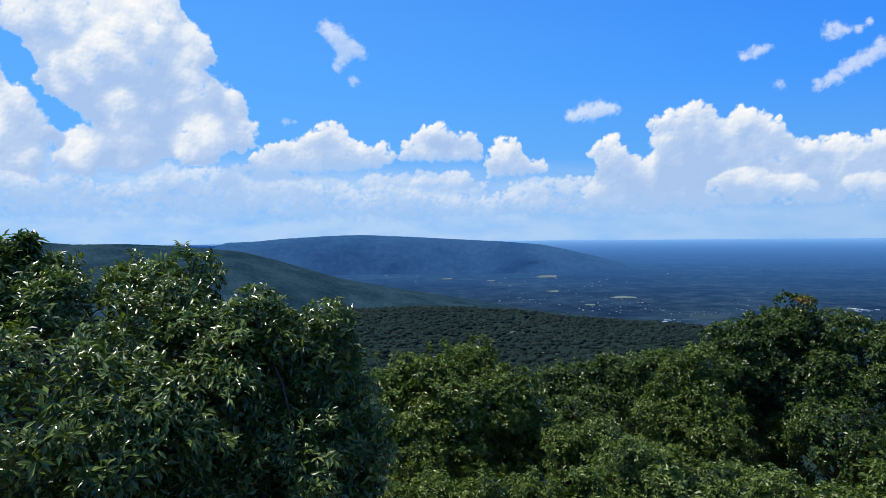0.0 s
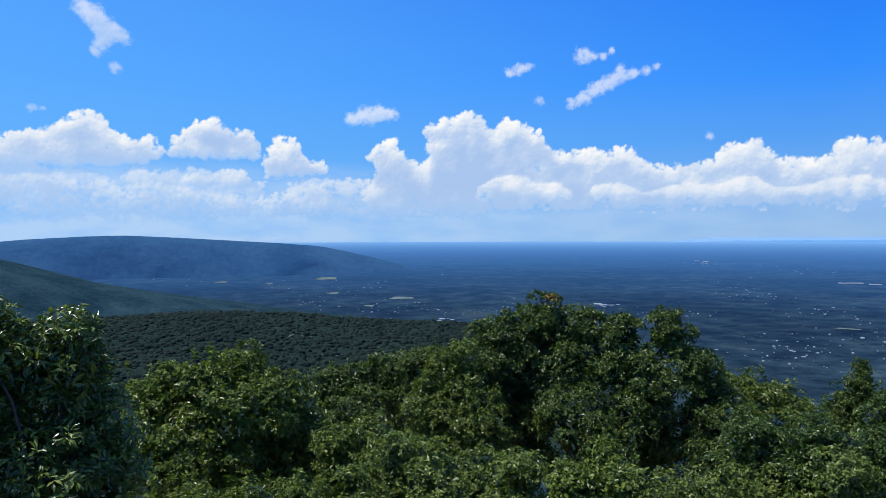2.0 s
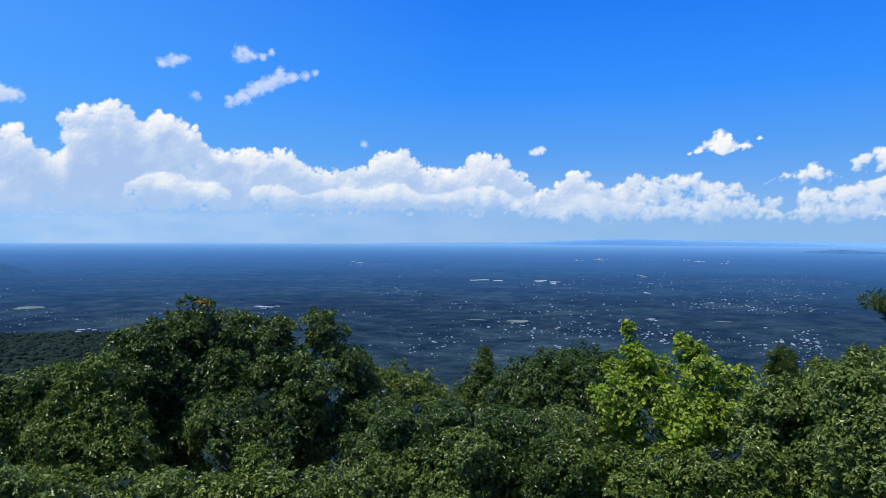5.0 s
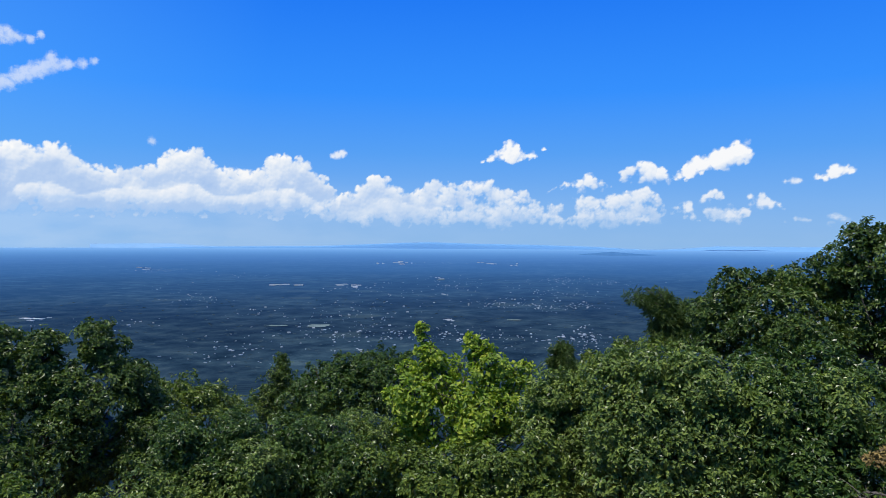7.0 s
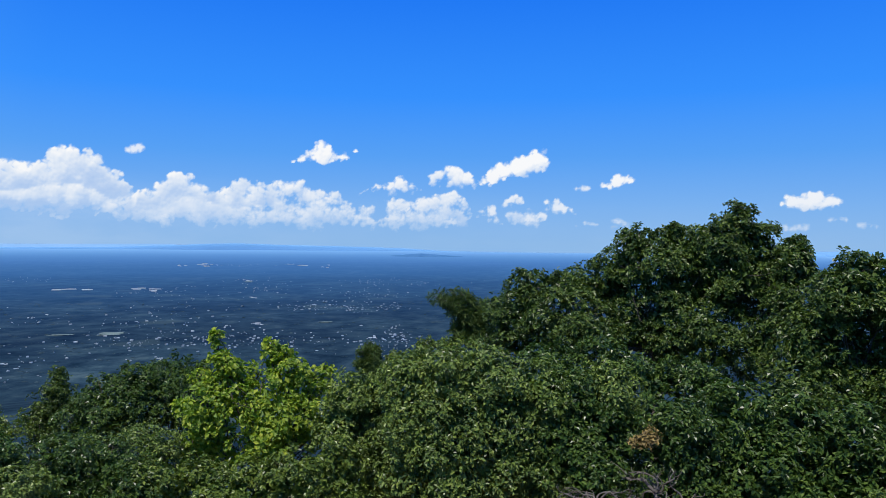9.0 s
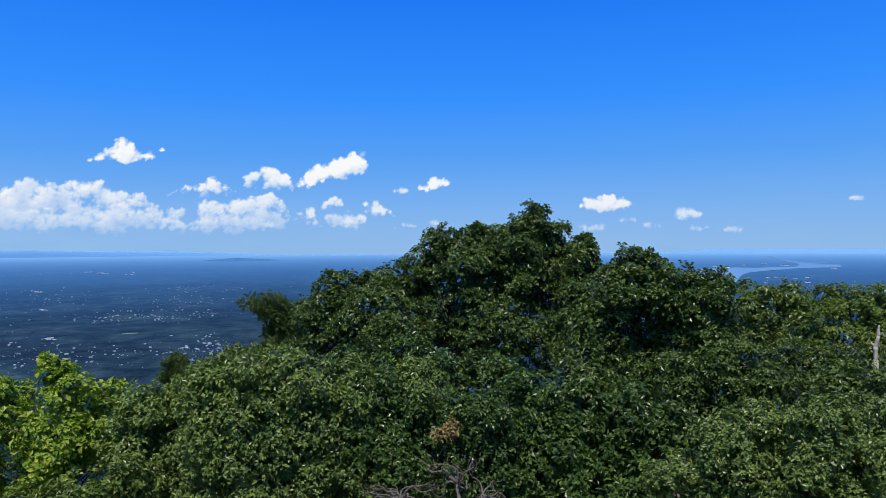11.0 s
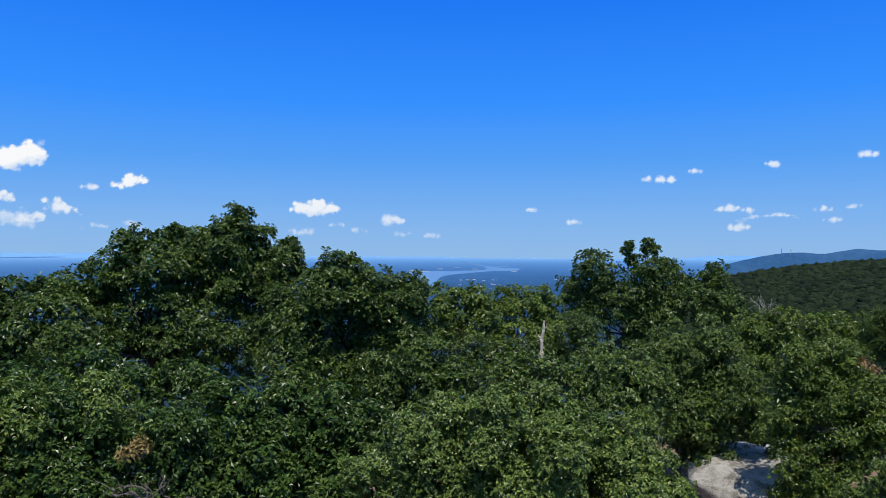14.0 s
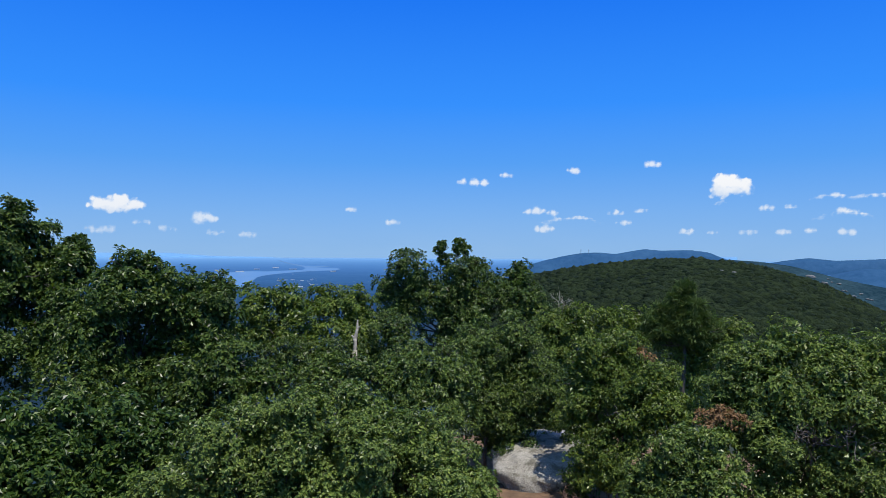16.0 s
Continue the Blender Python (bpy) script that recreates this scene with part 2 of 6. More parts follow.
MAST = plain_material("grey_mast", (0.12, 0.15, 0.2), 0.6, 0.1, 0.5)


def rock_material():
    m, n, l, b = material("lichened_granite")
    tc = n.new("ShaderNodeTexCoord")
    a = noise_node(n, l, 1.6, 6, 0.7, tc.outputs["Object"])
    f = noise_node(n, l, 60, 4, 0.7, tc.outputs["Object"])
    cr = ramp(n, [(0.3, (0.2, 0.18, 0.15)), (0.5, (0.33, 0.31, 0.27)), (0.72, (0.45, 0.43, 0.39))])
    l.new(a.outputs["Fac"], cr.inputs[0])
    sp = ramp(n, [(0.35, (0.55, 0.55, 0.55)), (0.6, (1.1, 1.1, 1.1))])
    l.new(f.outputs["Fac"], sp.inputs[0])
    mx = n.new("ShaderNodeMix")
    mx.data_type, mx.blend_type = "RGBA", "MULTIPLY"
    mx.inputs["Factor"].default_value = 1.0
    l.new(cr.outputs[0], mx.inputs[6])
    l.new(sp.outputs[0], mx.inputs[7])
    l.new(mx.outputs[2], b.inputs["Base Color"])
    b.inputs["Roughness"].default_value = 0.9
    lich = noise_node(n, l, 5.0, 5, 0.7, tc.outputs["Object"])
    dark = ramp(n, [(0.5, (1.0, 1.0, 1.0)), (0.62, (0.45, 0.44, 0.4))])
    l.new(lich.outputs["Fac"], dark.inputs[0])
    m3 = n.new("ShaderNodeMix")
    m3.data_type, m3.blend_type = "RGBA", "MULTIPLY"
    m3.inputs["Factor"].default_value = 1.0
    l.new(mx.outputs[2], m3.inputs[6])
    l.new(dark.outputs[0], m3.inputs[7])
    l.new(m3.outputs[2], b.inputs["Base Color"])
    bp = n.new("ShaderNodeBump")
    bp.inputs["Strength"].default_value, bp.inputs["Distance"].default_value = 0.9, 0.05
    l.new(lich.outputs["Fac"], bp.inputs["Height"])
    l.new(bp.outputs[0], b.inputs["Normal"])
    return m


ROCK = rock_material()


def cloud_material():
    """Glowing cumulus on the sky backdrop: billowing edges, bright crowns and blue-grey bases painted as sun and shade.
    """
    m = bpy.data.materials.new("glowing_cloud")
    m.use_nodes = True
    n, l = m.node_tree.nodes, m.node_tree.links
    n.remove(n["Principled BSDF"])

    def attr(name, out):
        a = n.new("ShaderNodeAttribute")
        a.attribute_name = name
        return a.outputs[out]

    def calc(op, a, b=None, c=None, clamp=False):
        nd = n.new("ShaderNodeMath")
        nd.operation, nd.use_clamp = op, clamp
        for k, v in enumerate((a, b, c)):
            if v is None:
                continue
            if isinstance(v, (int, float)):
                nd.inputs[k].default_value = v
            else:
                l.new(v, nd.inputs[k])
        return nd.outputs[0]

    def shift(v, dx, dy):
        nd = n.new("ShaderNodeVectorMath")
        nd.operation = "ADD"
        nd.inputs[1].default_value = (dx, dy, 0)
        l.new(v, nd.inputs[0])
        return nd.outputs[0]

    def billow(v):
        f = noise_node(n, l, 0.85, 6, 0.5, v)
        total = f.outputs["Fac"]
        for scale, amount in ((1.5, 0.34), (3.6, 0.2)):
            vo = n.new("ShaderNodeTexVoronoi")
            vo.feature = "SMOOTH_F1"
            vo.inputs["Scale"].default_value, vo.inputs["Smoothness"].default_value = scale, 0.3
            l.new(v, vo.inputs["Vector"])
            total = calc("MULTIPLY_ADD", vo.outputs["Distance"], -amount, total)
        return total

    p = attr("sky_place", "Vector")
    warp = noise_node(n, l, 1.3, 3, 0.5, p)
    wv = n.new("ShaderNodeVectorMath")
    wv.operation = "MULTIPLY_ADD"
    wv.inputs[1].default_value = (0.3, 0.3, 0)
    l.new(warp.outputs["Color"], wv.inputs[0])
    l.new(p, wv.inputs[2])
    q = wv.outputs[0]
    here, there = billow(q), billow(shift(q, -0.09, 0.17))
    cover, lit, thin, bank = attr("cover", "Fac"), attr("crown", "Fac"), attr("thin", "Fac"), attr("bank", "Fac")
    body = calc("ADD", cover, calc("MULTIPLY", calc("SUBTRACT", here, 0.28), calc("MAXIMUM", calc("MULTIPLY_ADD", thin, -2.2, 1.7), 0.35)))
    rag = noise_node(n, l, 2.0, 5, 0.6, q)
    body = calc("MULTIPLY_ADD", calc("SUBTRACT", rag.outputs["Fac"], 0.5), calc("MULTIPLY_ADD", thin, 2.0, 0.1), body)
    edge = n.new("ShaderNodeMapRange")
    edge.interpolation_type = "SMOOTHSTEP"
    l.new(body, edge.inputs["Value"])
    edge.inputs["From Min"].default_value = 0.0
    l.new(calc("MULTIPLY_ADD", thin, 0.4, 0.6), edge.inputs["From Max"])
    alpha = calc("MULTIPLY", edge.outputs[0], calc("SUBTRACT", 1.0, calc("MULTIPLY", thin, 0.5)))
    relief = calc("MULTIPLY", calc("SUBTRACT", here, there), 0.6)
    broad = noise_node(n, l, 0.45, 3, 0.5, shift(p, 31, 7))
    light = calc("ADD", calc("MULTIPLY_ADD", calc("SUBTRACT", broad.outputs["Fac"], 0.5), 0.75, lit), relief)
    # the thin rim of a cloud is painted brighter, like sun coming through
    light = calc("ADD", light, calc("MULTIPLY", calc("SUBTRACT", 1.0, calc("MULTIPLY", body, 1.6, None, True), None, True), 0.16))
    tone2 = ramp(n, [(0.0, (0.4, 0.56, 0.85)), (0.35, (0.5, 0.64, 0.88)), (0.7, (0.76, 0.83, 0.93)), (1.0, (0.97, 0.97, 0.97))])
    l.new(light, tone2.inputs[0])
    flat = n.new("ShaderNodeVectorMath")
    flat.operation = "MULTIPLY"
    flat.inputs[1].default_value = (0.45, 1.4, 1.0)
    l.new(q, flat.inputs[0])
    sheet_n = noise_node(n, l, 0.4, 4, 0.5, flat.outputs[0])
    veil = calc("MULTIPLY", bank, calc("MULTIPLY_ADD", sheet_n.outputs["Fac"], 2.2, -0.3, True), None, True)
    sb = n.new("ShaderNodeMix")
    sb.data_type = "RGBA"
    l.new(alpha, sb.inputs["Factor"])
    sb.inputs[6].default_value = (0.7, 0.82, 0.94, 1)
    l.new(tone2.outputs[0], sb.inputs[7])
    # far clouds near the horizon are paler and bluer: haze painted into the glow
    sp = n.new("ShaderNodeSeparateXYZ")
    l.new(p, sp.inputs[0])
    low = n.new("ShaderNodeMapRange")
    low.inputs["From Min"].default_value, low.inputs["From Max"].default_value = 1.0, 6.0
    low.inputs["To Min"].default_value, low.inputs["To Max"].default_value = 0.32, 0.0
    l.new(sp.outputs["Y"], low.inputs["Value"])
    far = n.new("ShaderNodeMix")
    far.data_type = "RGBA"
    l.new(low.outputs[0], far.inputs["Factor"])
    l.new(sb.outputs[2], far.inputs[6])
    far.inputs[7].default_value = (0.38, 0.56, 0.84, 1)
    em = n.new("ShaderNodeEmission")
    l.new(far.outputs[2], em.inputs["Color"])
    tp = n.new("ShaderNodeBsdfTransparent")
    ms = n.new("ShaderNodeMixShader")
    l.new(calc("MAXIMUM", alpha, veil), ms.inputs[0])
    l.new(tp.outputs[0], ms.inputs[1])
    l.new(em.outputs[0], ms.inputs[2])
    l.new(ms.outputs[0], n["Material Output"].inputs["Surface"])
    return m


CLOUD = cloud_material()

# ---- mesh helpers ----
rng = np.random.default_rng(7)


def mesh_from(name, V, F, mat, smooth=False):
    V, F = np.asarray(V, dtype=np.float32), np.asarray(F, dtype=np.int32)
    me = bpy.data.meshes.new(name)
    k = F.shape[1]
    me.vertices.add(len(V))
    me.vertices.foreach_set("co", V.ravel())
    me.loops.add(F.size)
    me.loops.foreach_set("vertex_index", F.ravel())
    me.polygons.add(len(F))
    me.polygons.foreach_set("loop_start", np.arange(len(F), dtype=np.int32) * k)
    me.polygons.foreach_set("use_smooth", np.full(len(F), smooth))
    me.materials.append(mat)
    me.update(calc_edges=True)
    return me


def part(name, me, parent, label=""):
    ob = new(name, me)
    ob.parent = parent
    return tagged(ob, label) if label else ob


def thing(name, at, label, category, group="", kind=""):
    ob = new(name)
    ob.location = at
    ob.empty_display_size = 0.2
    return tagged(ob, label, category, group, kind)


def merge(pieces):
    Vs, Fs, o = [], [], 0
    for V, F in pieces:
        Vs.append(np.asarray(V))
        Fs.append(np.asarray(F) + o)
        o += len(V)
    return np.concatenate(Vs), np.concatenate(Fs)


def tube(a, b, ra, rb, sides=6, bend=0.0, steps=4):
    """A tapered, slightly bowed limb."""
    a, b = np.array(a, float), np.array(b, float)
    d = b - a
    L = np.linalg.norm(d) + 1e-9
    d /= L
    u = np.cross(d, [0.31, 0.77, 0.55])
    u /= np.linalg.norm(u)
    w = np.cross(d, u)
    sag = (u * rng.normal() + w * rng.normal()) * bend * L
    ts = np.linspace(0, 1, steps + 1)
    V = []
    for t in ts:
        c = a + d * L * t + sag * math.sin(math.pi * t)
        r = ra + (rb - ra) * t
        for i in range(sides):
            an = 2 * math.pi * i / sides
            V.append(c + (u * math.cos(an) + w * math.sin(an)) * r)
    F = []
    for j in range(steps):
        for i in range(sides):
            p, q = j * sides + i, j * sides + (i + 1) % sides
            F += [(p, q, q + sides), (p, q + sides, p + sides)]
    V.append(b + sag * 0)
    top = len(V) - 1
    for i in range(sides):
        F.append((steps * sides + i, steps * sides + (i + 1) % sides, top))
    return np.array(V), np.array(F)


def ico(sub):
    bm = bmesh.new()
    bmesh.ops.create_icosphere(bm, subdivisions=sub, radius=1.0)
    V = np.array([v.co[:] for v in bm.verts])
    F = np.array([[v.index for v in f.verts] for f in bm.faces])
    bm.free()
    return V, F


ICO = {s: ico(s) for s in (1, 2, 3, 4)}

# ---- ground ----
VALLEY_DROP = 0.38  # km below the summit
NEAR_D, FAR_D, NEAR_EL, FAR_EL = 1200.0, 4850.0, -11.0, -0.7


def smooth(a, b, x):
    t = min(1, max(0, (x - a) / (b - a)))
    return t * t * (3 - 2 * t)


def near_drop(r, az):
    a = (az - 140 + 180) % 360 - 180
    flat = math.exp(-(a / 55) ** 2)
    k = 0.36 * (1 - flat) + 0.03 * flat
    far = 0.22 * max(0, r - 15) * flat
    return 1.75 + 1.1 * smooth(1.2, 5.0, r) + k * max(0, r - 4.5) + far


def ground_el(r, az):
    """Elevation angle at which the ground lies at r metres away."""
    if r >= NEAR_D:
        return NEAR_EL + (FAR_EL - NEAR_EL) * (r - NEAR_D) / (FAR_D - NEAR_D)
    if r <= 70:
        return -math.degrees(math.atan2(near_drop(r, az), max(r, 0.01)))
    e0 = -math.degrees(math.atan2(near_drop(70, az), 70))
    t = smooth(0, 1, math.log(r / 70) / math.log(NEAR_D / 70))
    dip = -7.0 * math.sin(math.pi * min(1, math.log(r / 70) / math.log(NEAR_D / 70)))
    return e0 + (NEAR_EL - e0) * t + dip


def ground_z(x, y):
    r = math.hypot(x, y)
    az = math.degrees(math.atan2(x, y))
    if r <= 70:
        return EYE - near_drop(r, az) + 0.12 * noise.noise((x * 0.5, y * 0.5, 3.0)) * min(1, r / 4)
    return EYE + r * math.tan(radians(ground_el(r, az)))


def true_place(az, el):
    d = VALLEY_DROP / math.tan(radians(max(0.35, -el)))
    return (d * math.sin(radians(az)), d * math.cos(radians(az)), 0.0)


def set_place(me, places, name="place"):
    at = me.attributes.new(name, "FLOAT_VECTOR", "POINT")
    at.data.foreach_set("vector", np.asarray(places, dtype=np.float32).ravel())


def build_ground():
    radii = [0.0, 0.8, 1.6, 2.4, 3.2, 4, 5, 6, 7.5, 9, 11, 13, 16, 20, 25, 32, 40, 50, 60, 70]
    radii += [70 * (NEAR_D / 70) ** (i / 20) for i in range(1, 21)]
    radii += [NEAR_D + (FAR_D - NEAR_D) * i / 60 for i in range(1, 61)]
    na = 360
    V, places = [], []
    for r in radii:
        for i in range(na):
            az = i * 360.0 / na
            x, y = r * math.sin(radians(az)), r * math.cos(radians(az))
            z = ground_z(x, y)
            V.append((x, y, z))
            e = math.degrees(math.atan2(z - EYE, max(r, 0.1)))
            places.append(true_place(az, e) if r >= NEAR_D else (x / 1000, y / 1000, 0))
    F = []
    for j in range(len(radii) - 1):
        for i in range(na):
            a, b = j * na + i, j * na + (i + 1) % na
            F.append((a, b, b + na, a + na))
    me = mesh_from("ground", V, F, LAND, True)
    me.materials.append(SOIL)
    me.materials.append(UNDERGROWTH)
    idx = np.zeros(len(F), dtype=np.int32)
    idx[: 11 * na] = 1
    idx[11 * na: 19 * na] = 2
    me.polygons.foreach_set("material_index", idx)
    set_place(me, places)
    return tagged(new("ground", me), "summit slope falling to a wide wooded valley that reaches the horizon", "ground", kind="structure")


build_ground()


def on_land(az, el, lift=0.0):
    """A place on the valley floor where it lies at that elevation angle."""
    r = NEAR_D + (FAR_D - NEAR_D) * (el - NEAR_EL) / (FAR_EL - NEAR_EL)
    return Vector((r * math.sin(radians(az)), r * math.cos(radians(az)), EYE + r * math.tan(radians(el)) + lift))


def ridge(name, crest, d_crest, d_base, mat, label, rough=0.15, depth_noise=0.0, step=0.22, kind="structure"):
    """A hill whose skyline passes through the crest angles; it falls to the land in front and behind."""
    az = np.array([c[0] for c in crest])
    el = np.array([c[1] for c in crest])
    grid = np.arange(az[0], az[-1] + step / 2, step)
    ce = np.interp(grid, az, el)
    for _ in range(1):
        ce = np.convolve(np.pad(ce, 1, mode="edge"), [0.25, 0.5, 0.25], "valid")
    rows = 26
    V, info = [], []
    for j in range(rows + 6):
        for a, c in zip(grid, ce):
            if j <= rows:
                s = j / rows
                d = d_base + (d_crest - d_base) * s
                base = ground_el(d_base, a) - 1.0
                e = base + (c - base) * math.sin(s * math.pi / 2) ** 0.9
                spur = noise.fractal((a * 0.16, s * 1.5, d_crest * 0.01), 1.0, 2.0, 4)
                e = min(e + rough * spur * math.sin(s * math.pi) * 4, c - 0.08 * (1 - s))
                d *= 1 + 0.2 * rough * spur
            else:
                s = (j - rows) / 6
                d = d_crest * (1 + 0.12 * s)
                e = c - (c - ground_el(d, a) + 1.0) * s ** 1.5
            e += 0.02 * noise.noise((a * 3, j * 0.7, 1.0)) if j == rows else 0
            V.append((d * math.sin(radians(a)), d * math.cos(radians(a)), EYE + d * math.tan(radians(e))))
    n = len(grid)
    F = []
    for j in range(rows + 5):
        for i in range(n - 1):
            p = j * n + i
            F.append((p, p + 1, p + 1 + n, p + n))
    me = mesh_from(name, V, F, mat, True)
    ob = tagged(new(name, me), label, "hill", kind=kind)
    return ob, np.array(V).reshape(rows + 6, n, 3)


CROWN_V = ICO[1][0]
CROWN_F = np.array([f for f in ICO[1][1] if ICO[1][0][f][:, 2].mean() > -0.55])


def woods_on(name, surf, count, size, mat, label, j0=4, j1=26, i1=1.0):
    """Tree crowns crowding a hillside, joined."""
    Vs, Fs, o = [], [], 0
    R, N = surf.shape[:2]
    for q in range(count):
        # scattered, close together
        j, i = rng.uniform(j0, j1), rng.uniform(0, N * i1 - 1.01)
        a, b = int(j), int(i)
        u, v = j - a, i - b
        p = (surf[a, b] * (1 - u) + surf[min(a + 1, R - 1), b] * u) * (1 - v) + (surf[a, b + 1] * (1 - u) + surf[min(a + 1, R - 1), b + 1] * u) * v
        s = size * rng.choice([0.45, 0.6, 0.75, 0.9, 1.1, 1.35]) * rng.uniform(0.8, 1.2)
        k = 1 + 0.2 * rng.normal(size=(len(CROWN_V), 1))
        t = rng.uniform(0, 6.28)
        c, d = math.cos(t), math.sin(t)
        turned = CROWN_V @ np.array([[c, d, 0], [-d, c, 0], [0, 0, 1]])
        Vs.append(turned * k * (s * rng.uniform(0.8, 1.3), s, s * rng.uniform(0.6, 0.85)) + p + np.array((0, 0, s * rng.uniform(-0.25, 0.1))))
        Fs.append(CROWN_F + o)
        o += len(CROWN_V)
    me = mesh_from(name, np.concatenate(Vs), np.concatenate(Fs), mat, True)
    return tagged(new(name, me), label, "woods", kind="stuff")


FAR_CREST = [(14.81, -0.68), (22.36, -0.63), (39.35, -0.63), (50.30, -0.55), (53.87, -0.40), (57.49, -0.24), (59.30, -0.19), (63.40, -0.30), (67.92, -0.36), (72.34, -0.47), (75.78, -0.66), (80.73, -0.70), (86.49, -0.72), (96.46, -0.62), (106.70, -0.61), (112.51, -0.61)]
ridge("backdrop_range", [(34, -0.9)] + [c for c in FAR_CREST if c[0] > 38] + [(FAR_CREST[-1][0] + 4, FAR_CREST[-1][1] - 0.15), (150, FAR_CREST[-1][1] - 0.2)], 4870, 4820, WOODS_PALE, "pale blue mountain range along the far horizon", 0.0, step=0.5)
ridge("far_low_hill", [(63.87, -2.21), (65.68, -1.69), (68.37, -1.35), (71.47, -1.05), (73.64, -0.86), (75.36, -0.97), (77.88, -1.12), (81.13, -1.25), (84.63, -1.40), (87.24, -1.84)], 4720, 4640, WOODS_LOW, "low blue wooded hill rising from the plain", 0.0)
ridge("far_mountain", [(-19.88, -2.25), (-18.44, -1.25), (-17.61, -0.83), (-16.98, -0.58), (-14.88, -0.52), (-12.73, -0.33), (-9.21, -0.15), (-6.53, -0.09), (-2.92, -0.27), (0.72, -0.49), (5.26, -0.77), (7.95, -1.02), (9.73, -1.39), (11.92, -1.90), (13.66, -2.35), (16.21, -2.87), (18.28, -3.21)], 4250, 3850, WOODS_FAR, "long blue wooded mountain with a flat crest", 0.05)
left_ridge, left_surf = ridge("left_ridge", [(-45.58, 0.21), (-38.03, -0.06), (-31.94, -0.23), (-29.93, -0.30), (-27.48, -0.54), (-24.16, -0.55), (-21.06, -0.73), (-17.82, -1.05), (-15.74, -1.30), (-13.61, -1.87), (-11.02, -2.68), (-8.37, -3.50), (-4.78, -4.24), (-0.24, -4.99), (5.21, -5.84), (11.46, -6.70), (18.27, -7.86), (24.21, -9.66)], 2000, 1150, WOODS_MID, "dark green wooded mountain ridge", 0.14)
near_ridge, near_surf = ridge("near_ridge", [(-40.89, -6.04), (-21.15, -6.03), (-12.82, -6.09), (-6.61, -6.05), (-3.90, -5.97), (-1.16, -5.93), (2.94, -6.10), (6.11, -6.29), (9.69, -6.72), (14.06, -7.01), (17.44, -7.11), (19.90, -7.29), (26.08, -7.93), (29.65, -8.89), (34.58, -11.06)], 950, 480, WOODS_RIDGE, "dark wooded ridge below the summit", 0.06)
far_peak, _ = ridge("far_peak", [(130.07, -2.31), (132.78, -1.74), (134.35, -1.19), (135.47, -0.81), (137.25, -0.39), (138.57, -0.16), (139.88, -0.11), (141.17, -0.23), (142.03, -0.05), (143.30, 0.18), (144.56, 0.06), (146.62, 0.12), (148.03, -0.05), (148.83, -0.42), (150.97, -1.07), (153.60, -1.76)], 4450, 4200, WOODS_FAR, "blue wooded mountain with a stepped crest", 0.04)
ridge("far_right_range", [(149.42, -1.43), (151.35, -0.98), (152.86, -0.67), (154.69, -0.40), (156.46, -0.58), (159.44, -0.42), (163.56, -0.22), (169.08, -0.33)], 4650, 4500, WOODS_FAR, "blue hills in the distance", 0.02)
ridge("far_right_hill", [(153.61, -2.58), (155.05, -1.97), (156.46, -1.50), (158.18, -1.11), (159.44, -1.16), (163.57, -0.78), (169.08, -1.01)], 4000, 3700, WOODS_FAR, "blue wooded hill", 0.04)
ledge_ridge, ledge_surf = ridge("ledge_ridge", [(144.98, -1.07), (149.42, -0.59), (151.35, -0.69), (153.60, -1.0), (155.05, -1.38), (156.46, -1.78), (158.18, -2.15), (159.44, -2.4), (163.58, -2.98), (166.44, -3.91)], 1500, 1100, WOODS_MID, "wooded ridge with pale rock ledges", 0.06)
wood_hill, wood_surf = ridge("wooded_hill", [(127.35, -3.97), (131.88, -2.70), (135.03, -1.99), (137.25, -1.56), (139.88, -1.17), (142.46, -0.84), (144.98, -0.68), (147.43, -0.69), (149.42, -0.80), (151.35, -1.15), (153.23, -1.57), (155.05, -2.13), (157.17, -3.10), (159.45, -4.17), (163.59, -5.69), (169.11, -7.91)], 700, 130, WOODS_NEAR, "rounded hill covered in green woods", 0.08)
woods_on("hill_woods", wood_surf, 18000, 2.7, HILL_CROWNS, "green tree crowns covering the rounded hill", 9, 26.0, 0.82)
woods_on("ridge_woods", near_surf, 14000, 2.9, RIDGE_CROWNS, "dark green tree crowns covering the ridge", 10, 26.2)



def valley_woods(count):
    """Clumps of trees on the near part of the valley floor, joined."""
    Vs, Fs, o = [], [], 0
    for _ in range(count):
        az, el = rng.uniform(-22, 88), -10.5 + 6.0 * rng.random() ** 0.8
        if noise.noise((az * 0.5, el * 1.6, 4.0)) < -0.1:
            continue
        r = NEAR_D + (FAR_D - NEAR_D) * (el - NEAR_EL) / (FAR_EL - NEAR_EL)
        p = (r * math.sin(radians(az)), r * math.cos(radians(az)), EYE + r * math.tan(radians(el)) - 0.6)
        s = 3.0 * rng.choice([0.6, 0.8, 1.0, 1.5])
        k = 1 + 0.16 * rng.normal(size=(len(CROWN_V), 1))
        Vs.append(CROWN_V * k * (s * 1.6, s * 1.6, s * 0.5) + p)
        Fs.append(CROWN_F + o)
        o += len(CROWN_V)
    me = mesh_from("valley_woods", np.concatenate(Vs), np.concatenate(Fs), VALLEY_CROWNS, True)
    return tagged(new("valley_woods", me), "dark blue-green woods on the valley floor", "woods", kind="stuff")


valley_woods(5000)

# ---- trees ----


